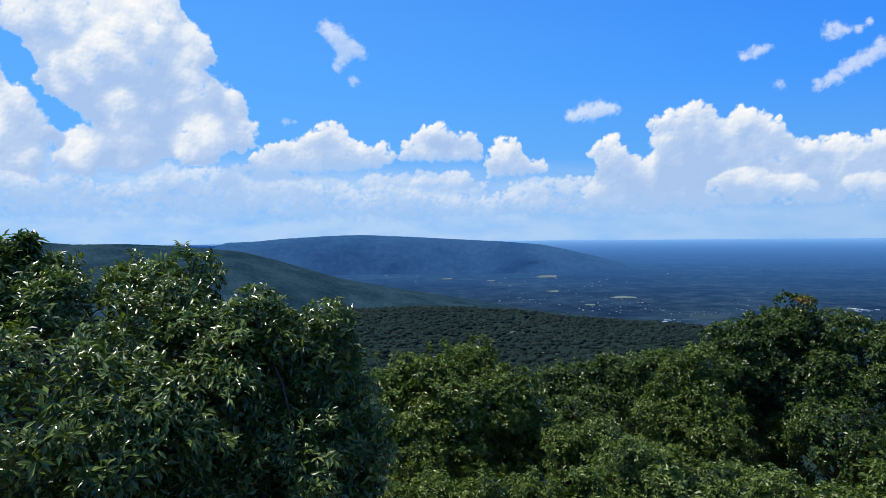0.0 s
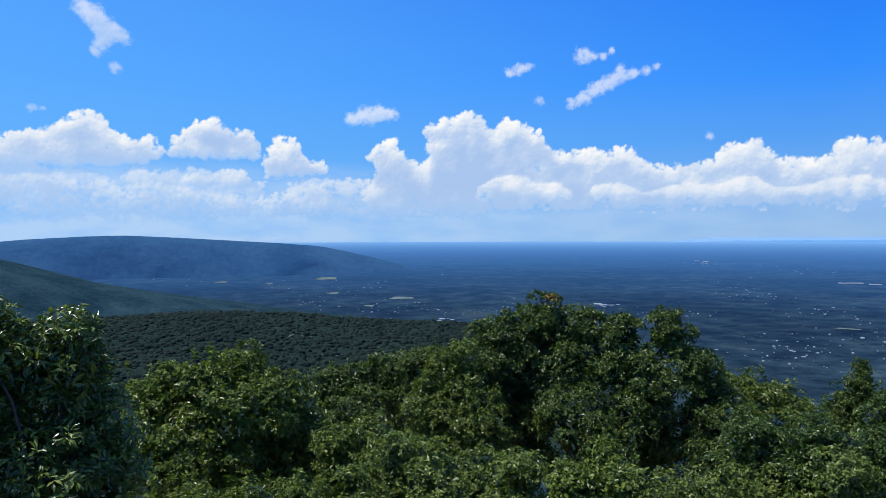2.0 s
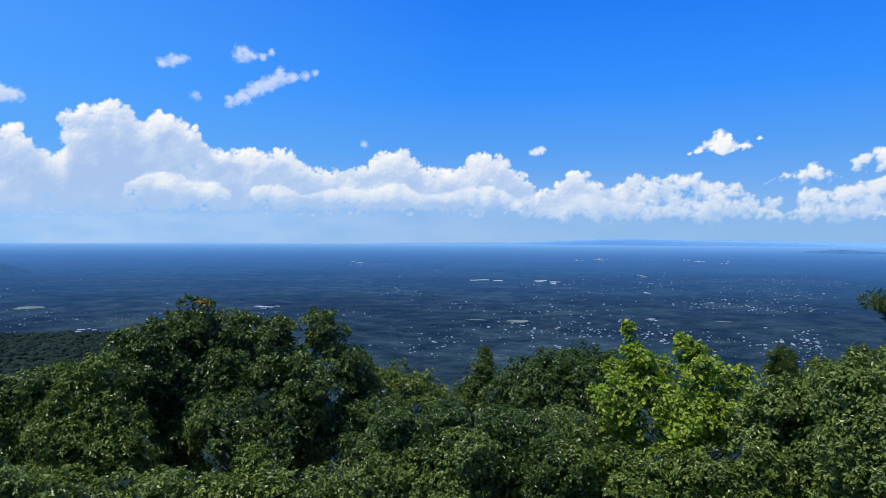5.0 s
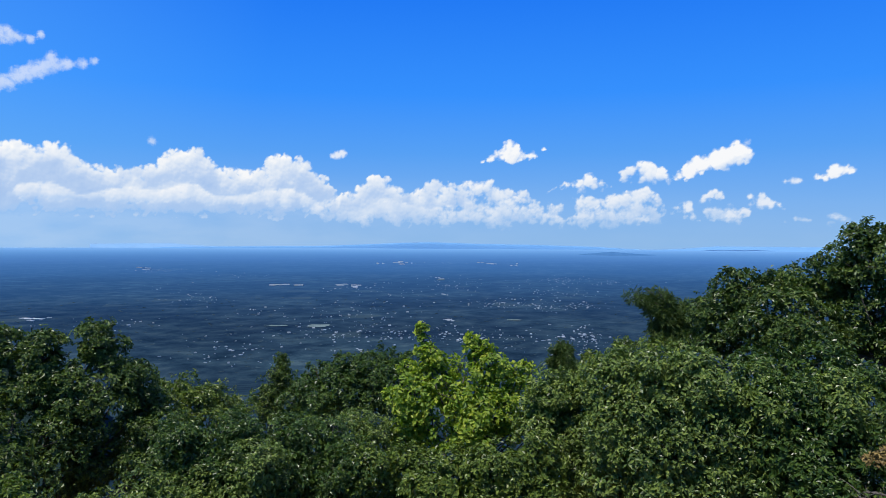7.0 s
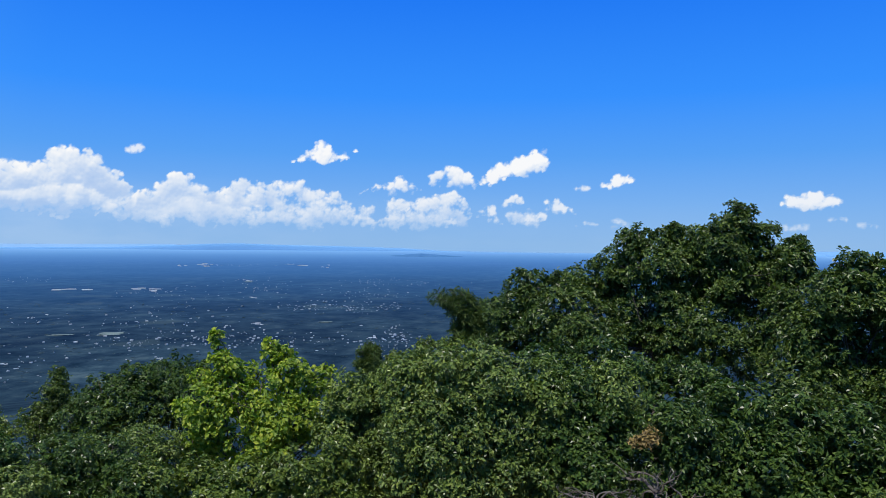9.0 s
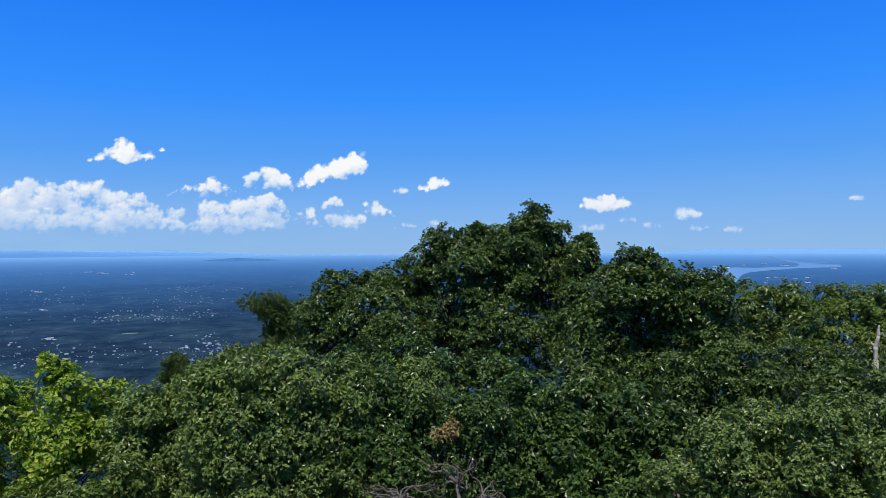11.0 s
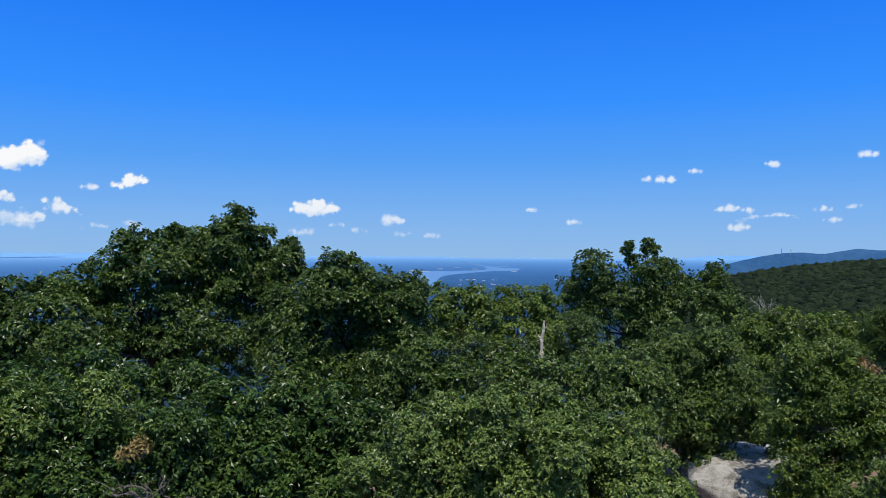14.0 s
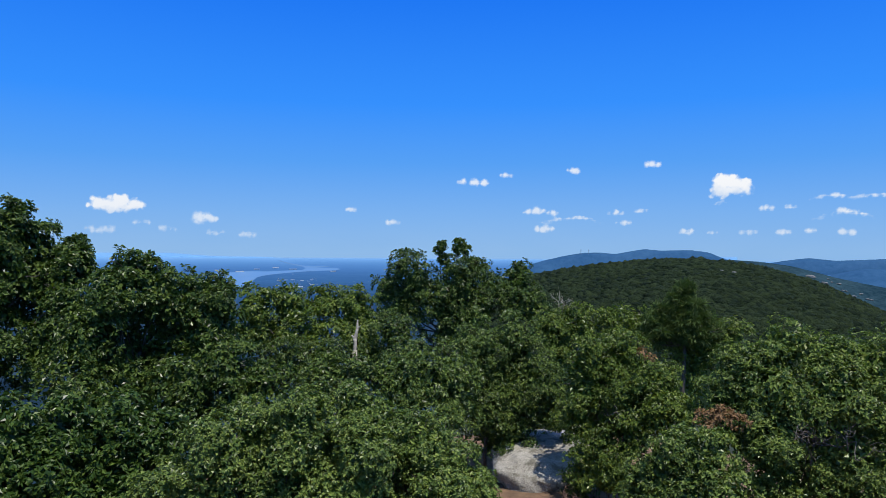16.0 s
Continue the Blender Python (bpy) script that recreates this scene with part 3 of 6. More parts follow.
def leaves_at(tips, outs, per, size, slim, droop, flat=0.6, simple=False):
    """Rosettes of leaves at the twig tips: folded blades with a pointed end."""
    n = len(tips) * per
    c = np.repeat(tips, per, axis=0)
    o = np.repeat(outs, per, axis=0)
    d = rng.normal(size=(n, 3))
    d -= o * np.sum(d * o, axis=1, keepdims=True)
    d /= np.linalg.norm(d, axis=1, keepdims=True) + 1e-9
    d = d + o * rng.uniform(0.0, 0.9, (n, 1))
    d[:, 2] -= droop * rng.uniform(0, 1, n)
    d /= np.linalg.norm(d, axis=1, keepdims=True) + 1e-9
    up = np.tile(np.array([0.0, 0.0, 1.0]), (n, 1)) * flat + o * 0.8 + rng.normal(size=(n, 3)) * 0.45
    s = np.cross(d, up)
    s /= np.linalg.norm(s, axis=1, keepdims=True) + 1e-9
    nn = np.cross(s, d)
    L = size * rng.uniform(0.65, 1.2, (n, 1))
    W = L * slim * rng.uniform(0.8, 1.15, (n, 1))
    c = c + d * L * 0.12 + rng.normal(size=(n, 3)) * size * 0.12
    base, tip = c, c + d * L - nn * L * 0.16
    mid = c + d * L * 0.55
    if simple:
        V = np.stack([base, mid + s * W * 0.5 + nn * W * 0.15, tip, mid - s * W * 0.5 + nn * W * 0.15], axis=1).reshape(-1, 3)
        k = np.arange(n)[:, None] * 4
        F = np.concatenate([k + [0, 1, 2], k + [0, 2, 3]])
    else:
        rib = mid - nn * W * 0.12
        V = np.stack([base, mid + s * W * 0.5 + nn * W * 0.14, tip, mid - s * W * 0.5 + nn * W * 0.14, rib], axis=1).reshape(-1, 3)
        k = np.arange(n)[:, None] * 5
        F = np.concatenate([k + [0, 1, 4], k + [1, 2, 4], k + [0, 4, 3], k + [4, 2, 3]])
    return V, F


def crown_tips(lobes, density, whole=999, lumpy=1.0):
    """Twig tips over the leafy clumps into which every lobe breaks up: full above, open and dark below."""
    P, O = [], []
    C = np.array([l[0] for l in lobes])
    Rr = np.array([l[1] for l in lobes])
    eye = np.array((0, 0, EYE))
    for i, (c, r) in enumerate(lobes):
        c = np.asarray(c)
        rc = min(max(0.4 * r, 0.05), 0.19) if lumpy > 0.6 else min(max(0.34 * r, 0.05), 0.12)
        m = int(np.clip(2.6 * (r / rc) ** 2, 6, 60))
        cv = rng.normal(size=(m, 3)) + (0, 0, 0.3)
        cv /= np.linalg.norm(cv, axis=1, keepdims=True)
        size = rc * rng.uniform(0.65, 1.3, m)
        mid = c + cv * (r - 0.55 * size[:, None]) * rng.uniform(0.82, 1.1, (m, 1))
        for q in range(m):
            n = max(6, int(4 * math.pi * size[q] ** 2 * density * 0.62))
            u = rng.normal(size=(n, 3))
            u /= np.linalg.norm(u, axis=1, keepdims=True)
            lean = u @ (0.75 * np.array((0, 0, 1.0)) + 0.45 * cv[q])
            k = rng.uniform(0.72, 1.06, (n, 1)) + (rng.random((n, 1)) < 0.07) * rng.uniform(0.1, 0.45, (n, 1))
            p = mid[q] + u * size[q] * k * (1, 1, 0.72)
            o = u * 0.7 + cv[q] * 0.3 + (0, 0, 0.35)
            o /= np.linalg.norm(o, axis=1, keepdims=True)
            keep = (lean > -0.12) | (rng.random(n) < 0.1)
            if i < whole or rng.random() < 0.8:
                P.append(p[keep])
                O.append(o[keep])
        if i < whole and r > 0.09:
            # leading shoots
            for _ in range(int(np.clip(r / 0.05, 3, 9))):
                q = rng.normal(size=3) + (0, 0, 0.9)
                q /= np.linalg.norm(q)
                a = q + rng.normal(size=3) * 0.35 + (0, 0, 0.5)
                a /= np.linalg.norm(a)
                ln = min(0.24, r * rng.uniform(0.15, 0.4))
                f = np.linspace(0.1, 1.0, 5)[:, None]
                P.append(c + q * r * 0.92 + a * ln * f + rng.normal(size=(5, 3)) * 0.012)
                O.append(np.tile(a, (5, 1)))
    P, O = np.concatenate(P), np.concatenate(O)
    keep = np.ones(len(P), bool)
    for cj, rj in zip(C, Rr):
        keep &= np.linalg.norm(P - cj, axis=1) > rj * 0.6
    # sparser where other foliage hides it
    keep &= ~(hidden(P) & (rng.random(len(P)) < 0.94))
    sight = (P - eye) / np.linalg.norm(P - eye, axis=1, keepdims=True)
    away = (O * sight).sum(1) > 0.45
    keep &= ~(away & (rng.random(len(P)) < 0.6))
    return P[keep], O[keep]


def inner_tips(lobes, density):
    """Shaded foliage deep inside a crown."""
    P, O = [], []
    for c, r in lobes:
        n = int(4 * math.pi * r * r * density)
        v = rng.normal(size=(n, 3))
        v /= np.linalg.norm(v, axis=1, keepdims=True)
        p = np.asarray(c) + v * r * rng.uniform(0.3, 0.62, (n, 1))
        keep = ~(hidden(p) & (rng.random(n) < 0.85))
        P.append(p[keep])
        O.append(v[keep])
    return np.concatenate(P), np.concatenate(O)


PLANTS = []
CELL = 0.25
FRONT = np.full((int(130 / CELL), int(360 / CELL)), 1e9)


def cell(az, el):
    return np.clip(((el + 65) / CELL).astype(int), 0, FRONT.shape[0] - 1), ((az % 360) / CELL).astype(int) % FRONT.shape[1]


def tree(*spec, **more):
    """Notes a tree or shrub, and how near its leaves stand in each direction from the lookout."""
    # boughs stand nearer and farther
    lobes = [(a, e, d + rng.uniform(-0.7, 0.7) * r, r) for a, e, d, r in spec[1]]
    PLANTS.append(((spec[0], lobes) + spec[2:], more))
    for a, e, d, r in lobes:
        w = math.degrees(math.asin(min(0.9, r / d)))
        A, E = np.meshgrid(np.arange(a - w, a + w, CELL), np.arange(e - w, e + w, CELL))
        q = ((A - a) ** 2 + (E - e) ** 2) / (w * w)
        ok = q < 0.8
        j, i = cell(A[ok], E[ok])
        np.minimum.at(FRONT, (j, i), d - r * np.sqrt(1 - q[ok]))


def hidden(p):
    """Leaves deep behind other leaves, seen from the lookout."""
    v = p - (0, 0, EYE)
    d = np.linalg.norm(v, axis=1)
    az, el = np.degrees(np.arctan2(v[:, 0], v[:, 1])), np.degrees(np.arcsin(v[:, 2] / d))
    j, i = cell(az, el)
    return (d > FRONT[j, i] + 0.6) | (el < -24) | (az < -38) | (az > 163)


def grow(name, lobes, mat, label, category="tree", leaf=0.11, slim=0.52, per=6, density=60, droop=0.5, fine=False,
         trunk=0.11, group="", withered=(), dead_leaf=None, bark=None, twigs=True, skirt=1, lay=0.6):
    """A broadleaf tree: tapered trunk with limbs to every lobe, and a crown of leaf rosettes."""
    L = [(np.array(spot(a, e, d)), r) for a, e, d, r in lobes]
    for c, r in list(L):
        # lower boughs, down towards the ground
        for k in range(1, skirt + 1):
            q = c + np.array([rng.normal() * 0.3 * r, rng.normal() * 0.3 * r, -1.15 * r * k])
            if q[2] - r * 0.4 > ground_z(q[0], q[1]) + 0.15:
                L.append((q, r * 0.95))
    w = np.array([r ** 2 for _, r in L])
    cen = (np.array([c for c, _ in L]) * w[:, None]).sum(0) / w.sum()
    base = Vector((cen[0], cen[1], ground_z(cen[0], cen[1]) - 0.05))
    root = thing(name, base, label, category, group)
    b = np.array(base)
    fork = np.array([cen[0], cen[1], max(base.z + 0.2, min(min(c[2] - r * 0.2 for c, r in L), cen[2] - 0.3))])
    over = [c[2] - 0.3 * r for c, r in L if math.hypot(c[0] - cen[0], c[1] - cen[1]) < 0.7 * r]
    top = np.array([cen[0], cen[1], max(fork[2] + 0.05, min(max(over, default=cen[2]) - 0.1, cen[2] + 0.1))])
    wood = [tube((0, 0, 0), fork - b, trunk, trunk * 0.75, 8, 0.02, 5), tube(fork - b, top - b, trunk * 0.7, trunk * 0.25, 7, 0.05, 5)]
    for c, r in L:
        f = rng.uniform(0.0, 0.6)
        st = fork * (1 - f) + top * f
        wood.append(tube(st - b, c - b, trunk * 0.15, trunk * 0.06, 5, 0.08, 4))
        for _ in range(5 if twigs else 2):
            v = rng.normal(size=3)
            v[2] = abs(v[2])
            v /= np.linalg.norm(v)
            wood.append(tube(c - b, c - b + v * r * 0.9, trunk * 0.1, trunk * 0.03, 3, 0.08, 2))
    part("trunk", mesh_from("trunk", *merge(wood), bark or BARK, True), root, "grey-brown bark trunk with forking limbs")
    P, O = crown_tips(L, density * 0.71, len(lobes), 0.45 if name == "laurel_shrub" else 1.0)
    V, F = leaves_at(P - b, O, per, leaf * 0.86, slim, droop, lay, simple=not fine)
    deep = min(0.12, max(0.06, leaf * 1.6))
    FP, FO = inner_tips(L, 52 * (0.13 / deep) ** 2)
    V2, F2 = leaves_at(FP - b, FO, 5, deep * (0.7 if fine else 0.86), min(0.55, slim * 1.15), 0.3, simple=True)
    part("crown", mesh_from("crown", *merge([(V, F), (V2, F2)]), mat), root)
    if withered:
        W = [(np.array(spot(a, e, d)), r) for a, e, d, r in withered]
        for bough in W:
            P, O = crown_tips([bough], density * 0.9)
            V, F = leaves_at(P - b, O, per, leaf * 0.9, slim, droop)
            part("withered_bough", mesh_from("withered_bough", V, F, dead_leaf or RUST), root, "fresh yellow-green leaves" if dead_leaf is MAPLE else "withered brown leaves")
    return root


# the oaks at the first overlook
tree("oak_tree", [(-30.6, -4.1, 6.0, 0.31), (-30.4, -2.0, 6.0, 0.08), (-30.4, -1.0, 6.0, 0.04), (-30.3, -0.3, 6.0, 0.02), (-28.9, -3.2, 6.0, 0.19), (-31.6, -3.1, 6.0, 0.24), (-27.5, -6.3, 6.0, 0.38), (-24.9, -4.2, 6.0, 0.19), (-22.8, -4.1, 6.0, 0.26), (-19.6, -3.6, 6.0, 0.23), (-21.1, -6.9, 6.0, 0.38), (-25.8, -9.9, 5.5, 0.55), (-19.6, -11.7, 5.7, 0.5), (-33.9, -4.5, 6.0, 0.43), (-37.3, -6.5, 6.0, 0.52), (-35.0, -10.4, 5.4, 0.58), (-30.2, -13.3, 5.05, 0.54), (-23.6, -15.7, 5.05, 0.5), (-28.0, -18.2, 4.9, 0.43), (-40.9, -7.5, 6.0, 0.62)], OAK_GLOSSY, "tall dark green oak with glossy leaves beside the lookout", lay=1.1, droop=0.35, fine=True, leaf=0.086, slim=0.33, per=8, density=250)
tree("oak_tree", [(-14.9, -6.6, 5.2, 0.21), (-12.7, -8.2, 5.2, 0.21), (-9.4, -7.7, 5.2, 0.21), (-7.9, -10.2, 5.2, 0.21), (-15.4, -10.3, 5.2, 0.33), (-11.1, -12.7, 5.2, 0.37), (-7.3, -13.7, 5.2, 0.25), (-17.1, -14.8, 5.2, 0.41), (-11.1, -17.7, 5.4, 0.42), (-6.7, -18.4, 5.4, 0.26), (-20.1, -18.9, 5.3, 0.41), (-14.7, -20.7, 5.4, 0.34)], OAK_GLOSSY, "dark green oak with leathery leaves in rosettes", lay=1.1, droop=0.35, fine=True, leaf=0.078, slim=0.33, per=8, density=290)
tree("oak_tree", [(2.5, -10.4, 9.0, 0.31), (-0.2, -11.2, 9.0, 0.32), (-3.0, -12.1, 9.0, 0.36), (-4.4, -12.9, 9.0, 0.32), (5.2, -12.6, 9.0, 0.32), (6.6, -14.7, 9.0, 0.36), (2.0, -14.7, 9.0, 0.57), (-2.1, -16.4, 9.0, 0.57), (5.2, -17.7, 9.0, 0.50), (-4.9, -17.2, 9.0, 0.43), (0.6, -19.0, 9.0, 0.57), (7.9, -17.2, 9.0, 0.36)], FRESH, "mid-green oak with a rounded crown", leaf=0.069, slim=0.55, density=345)
tree("oak_tree", [(9.3, -12.5, 13.0, 0.47), (11.9, -12.0, 13.0, 0.41), (14.1, -11.5, 13.0, 0.47), (16.7, -11.1, 13.0, 0.47), (17.9, -13.4, 13.0, 0.52), (15.4, -14.4, 13.0, 0.62), (11.5, -15.4, 13.0, 0.72), (8.8, -15.9, 13.0, 0.52), (14.1, -17.7, 13.0, 0.72)], OAK, "dark oak standing behind the rounded crowns", leaf=0.077, density=252)
tree("oak_tree", [(26.1, -6.8, 11.5, 0.41), (22.1, -8.5, 11.4, 0.38), (23.9, -8.3, 11.5, 0.37), (29.1, -7.7, 11.5, 0.41), (32.5, -8.4, 11.5, 0.37), (36.0, -7.9, 11.5, 0.38), (37.8, -10.5, 11.5, 0.37), (25.7, -10.6, 11.5, 0.64), (30.3, -11.0, 11.5, 0.73), (34.8, -11.5, 11.5, 0.64), (22.1, -10.9, 11.4, 0.50), (24.8, -14.5, 11.5, 0.73), (30.3, -15.4, 11.5, 0.82), (35.3, -15.4, 11.5, 0.73), (38.9, -13.5, 11.5, 0.55), (40.3, -15.6, 11.5, 0.55), (33.1, -18.4, 11.5, 0.73)], OAK, "large broad oak with dense dark green leaves", withered=[(27.0, -5.4, 11.2, 0.09)], leaf=0.069, slim=0.52, density=345, trunk=0.16)
tree("oak_tree", [(19.5, -10.8, 10.4, 0.38), (18.2, -12.5, 10.4, 0.38), (20.4, -13.5, 10.4, 0.42), (17.4, -14.6, 10.4, 0.42), (21.3, -15.6, 10.4, 0.42), (19.1, -16.8, 10.4, 0.50)], FRESH, "yellow-green young oak beside the large oak", leaf=0.064, density=345)
tree("birch_tree", [(48.8, -9.3, 14.0, 0.13), (48.8, -10.5, 14.0, 0.24), (47.8, -11.8, 14.0, 0.31), (49.7, -12.1, 14.0, 0.31), (48.0, -13.5, 14.0, 0.45), (45.4, -13.3, 14.0, 0.45), (46.3, -14.9, 14.0, 0.56), (49.7, -14.2, 14.0, 0.56)], OAK, "slender birch with a pointed top", leaf=0.051, density=281)
tree("oak_tree", [(41.5, -11.8, 13.0, 0.39), (39.3, -12.2, 13.0, 0.43), (43.9, -12.5, 13.0, 0.37), (42.0, -13.9, 13.0, 0.62), (38.9, -14.8, 13.0, 0.52), (45.1, -14.1, 13.0, 0.52), (42.5, -16.8, 13.0, 0.72)], FRESH, "yellow-green oak below the summit", leaf=0.069, density=262)
tree("oak_tree", [(51.8, -11.4, 13.0, 0.41), (54.1, -10.7, 13.0, 0.41), (56.4, -10.3, 13.1, 0.41), (58.7, -10.1, 13.1, 0.39), (53.0, -12.7, 13.0, 0.62), (56.1, -12.4, 13.1, 0.67), (59.1, -12.1, 13.1, 0.62), (50.6, -13.7, 13.0, 0.52), (54.6, -15.4, 13.0, 0.72), (58.4, -15.3, 13.1, 0.72), (51.0, -16.1, 13.0, 0.62)], OAK_DARK, "flat-topped dark oak below the summit", leaf=0.069, density=262)
tree("maple_tree", [(60.6, -6.8, 8.1, 0.05), (60.7, -7.9, 8.1, 0.08), (61.1, -9.2, 8.1, 0.14), (62.5, -10.2, 8.1, 0.22), (64.5, -7.6, 8.1, 0.06), (65.2, -8.4, 8.1, 0.11), (65.8, -9.8, 8.1, 0.20), (59.3, -9.8, 8.1, 0.08), (60.0, -12.0, 8.1, 0.25), (58.5, -12.0, 8.1, 0.10), (67.6, -10.6, 8.2, 0.19), (68.7, -9.7, 8.2, 0.07), (70.1, -11.4, 8.2, 0.17), (71.8, -11.3, 8.2, 0.08), (63.9, -12.6, 8.1, 0.35), (60.3, -14.6, 8.1, 0.29), (67.4, -13.6, 8.2, 0.32), (64.4, -15.8, 8.1, 0.38), (70.5, -13.0, 8.2, 0.19)], MAPLE, "bright yellow-green young maple in full sun", fine=True, leaf=0.062, slim=0.75, per=5, density=170, droop=0.8, trunk=0.07)
tree("oak_tree", [(99.0, 2.0, 10.4, 0.25), (98.3, 0.4, 10.4, 0.36), (100.3, 0.0, 10.4, 0.33), (96.4, 0.0, 10.4, 0.32), (94.5, 0.5, 10.4, 0.24), (94.7, 1.4, 10.4, 0.08), (91.9, 0.0, 10.4, 0.28), (91.1, -1.7, 10.4, 0.40), (93.6, -2.1, 10.4, 0.48), (97.0, -2.6, 10.4, 0.56), (101.4, -2.6, 10.4, 0.48), (102.7, 0.0, 10.4, 0.16), (102.9, -1.3, 10.4, 0.28), (88.6, -3.4, 10.3, 0.40), (86.2, -3.9, 10.3, 0.36), (84.0, -3.7, 10.3, 0.32), (83.0, -6.1, 10.3, 0.48), (87.0, -6.7, 10.3, 0.64), (91.9, -6.0, 10.4, 0.64), (97.0, -6.9, 10.4, 0.64), (101.4, -6.5, 10.4, 0.48)], OAK, "big spreading oak rising above the skyline", leaf=0.064, slim=0.52, density=420, trunk=0.11, group="skyline oaks")
tree("oak_tree", [(106.3, -1.7, 9.5, 0.27), (108.1, -2.1, 9.5, 0.25), (105.5, -3.5, 9.5, 0.36), (109.8, -3.4, 9.5, 0.32), (112.1, -2.8, 9.5, 0.20), (111.9, -4.3, 9.5, 0.32), (107.6, -5.6, 9.5, 0.50), (104.2, -6.9, 9.4, 0.50), (111.1, -6.8, 9.5, 0.43), (106.8, -9.0, 9.5, 0.50), (103.3, -10.3, 9.4, 0.50)], OAK, "spreading oak with a lumpy crown on the skyline", leaf=0.064, density=430, trunk=0.1, group="skyline oaks")
tree("oak_tree", [(128.1, 0.35, 17.5, 0.11), (129.4, 0.5, 17.5, 0.13), (130.0, 0.15, 17.5, 0.09), (128.4, -0.8, 17.5, 0.14), (130.5, -1.0, 17.5, 0.16), (129.2, -0.5, 17.5, 0.08), (125.5, -1.7, 17.5, 0.51), (124.4, -2.8, 17.5, 0.47), (129.2, -1.9, 17.5, 0.47), (130.8, -2.3, 17.5, 0.51), (127.5, -3.7, 17.5, 0.74), (130.8, -4.4, 17.5, 0.74), (125.3, -5.0, 17.5, 0.68), (133.3, -3.1, 17.6, 0.47), (134.2, -1.7, 17.6, 0.27), (134.5, -4.3, 17.6, 0.54), (122.7, -5.5, 17.5, 0.61)], OAK, "oak with a thin leading sprig above the skyline", leaf=0.089, density=186, trunk=0.15)
tree("oak_tree", [(114.2, -4.4, 13.5, 0.41), (116.8, -4.2, 13.5, 0.36), (119.4, -4.2, 13.5, 0.36), (121.6, -4.3, 13.5, 0.36), (115.0, -6.8, 13.5, 0.57), (118.5, -6.8, 13.5, 0.57), (122.0, -7.1, 13.5, 0.52), (112.0, -6.3, 13.5, 0.47), (120.8, -9.3, 13.5, 0.52)], FRESH, "light green oaks growing close together", leaf=0.077, density=237)
tree("oak_tree", [(110.3, -9.7, 9.1, 0.41), (112.8, -8.4, 9.1, 0.34), (113.7, -11.3, 9.1, 0.34), (110.7, -13.0, 9.1, 0.38), (116.1, -10.3, 9.1, 0.31)], OAK, "green oak filling the gap beside the scrub", leaf=0.064, density=345)
# the thicket of shrubs round the lookout
BUSH = dict(category="shrub", trunk=0.035, group="summit thicket")
tree("oak_shrub", [(-4.4, -21.3, 6.5, 0.26), (-1.2, -21.0, 6.5, 0.26), (2.9, -20.8, 6.5, 0.25), (7.0, -20.8, 6.5, 0.26), (11.1, -20.8, 6.5, 0.26), (0.6, -23.8, 6.5, 0.31), (7.9, -23.3, 6.5, 0.31)], FRESH, "sunlit light green scrub oak on the slope", leaf=0.048, density=520, **BUSH)
tree("oak_shrub", [(10.2, -17.1, 8.0, 0.29), (12.8, -16.6, 8.0, 0.29), (12.4, -19.1, 8.0, 0.35), (15.4, -18.1, 8.0, 0.32), (17.5, -19.5, 8.0, 0.35), (9.3, -19.6, 8.0, 0.29)], FRESH, "light green scrub oak between taller crowns", leaf=0.051, density=449, **BUSH)
tree("oak_shrub", [(31.7, -18.1, 5.6, 0.22), (29.5, -19.6, 5.6, 0.20), (34.1, -19.8, 5.6, 0.20), (31.8, -20.8, 5.6, 0.27)], FRESH, "round mounded scrub oak", leaf=0.046, density=558, **BUSH)
tree("oak_shrub", [(14.9, -18.5, 6.9, 0.31), (17.9, -18.9, 6.9, 0.28), (21.4, -19.3, 6.9, 0.28), (25.0, -19.1, 7.0, 0.25), (18.8, -21.6, 6.9, 0.33), (23.6, -21.5, 7.0, 0.33)], SCRUB, "scrub oak in front of the large oak", leaf=0.048, density=485, **BUSH)
tree("laurel_shrub", [(36.9, -19.9, 7.0, 0.28), (40.1, -19.0, 7.0, 0.31), (44.1, -18.3, 7.0, 0.33), (48.0, -17.8, 7.0, 0.33), (42.8, -20.8, 7.0, 0.33), (47.1, -20.5, 7.0, 0.33)], SCRUB, "dense fine-leaved green shrub", leaf=0.040, density=590, **BUSH)
tree("laurel_shrub", [(49.4, -16.3, 8.5, 0.41), (52.6, -16.0, 8.5, 0.41), (55.8, -15.6, 8.5, 0.41), (51.1, -18.9, 8.5, 0.47), (55.1, -18.4, 8.5, 0.47), (58.4, -17.2, 8.6, 0.41)], SCRUB, "dense fine-leaved green shrub below the maple", leaf=0.042, density=520, withered=[(50.8, -17.0, 8.0, 0.08)], dead_leaf=MAPLE, **BUSH)
tree("oak_shrub", [(42.9, -15.5, 7.0, 0.33), (46.6, -15.4, 7.1, 0.33), (50.4, -15.6, 7.1, 0.31), (53.9, -16.1, 7.1, 0.31), (45.0, -18.4, 7.0, 0.39), (50.0, -18.8, 7.1, 0.39), (55.3, -18.6, 7.1, 0.33)], OAK_DARK, "fine-leaved scrub on the open slope", leaf=0.042, density=520, **BUSH)
tree("oak_shrub", [(56.6, -17.4, 7.1, 0.28), (59.7, -17.8, 7.1, 0.28), (63.3, -18.2, 7.1, 0.31), (66.9, -17.7, 7.1, 0.31), (69.9, -16.7, 7.2, 0.28), (61.6, -20.2, 7.1, 0.33), (67.8, -20.0, 7.1, 0.33)], FRESH, "mid-green scrub oak under the maple", leaf=0.051, density=485, **BUSH)
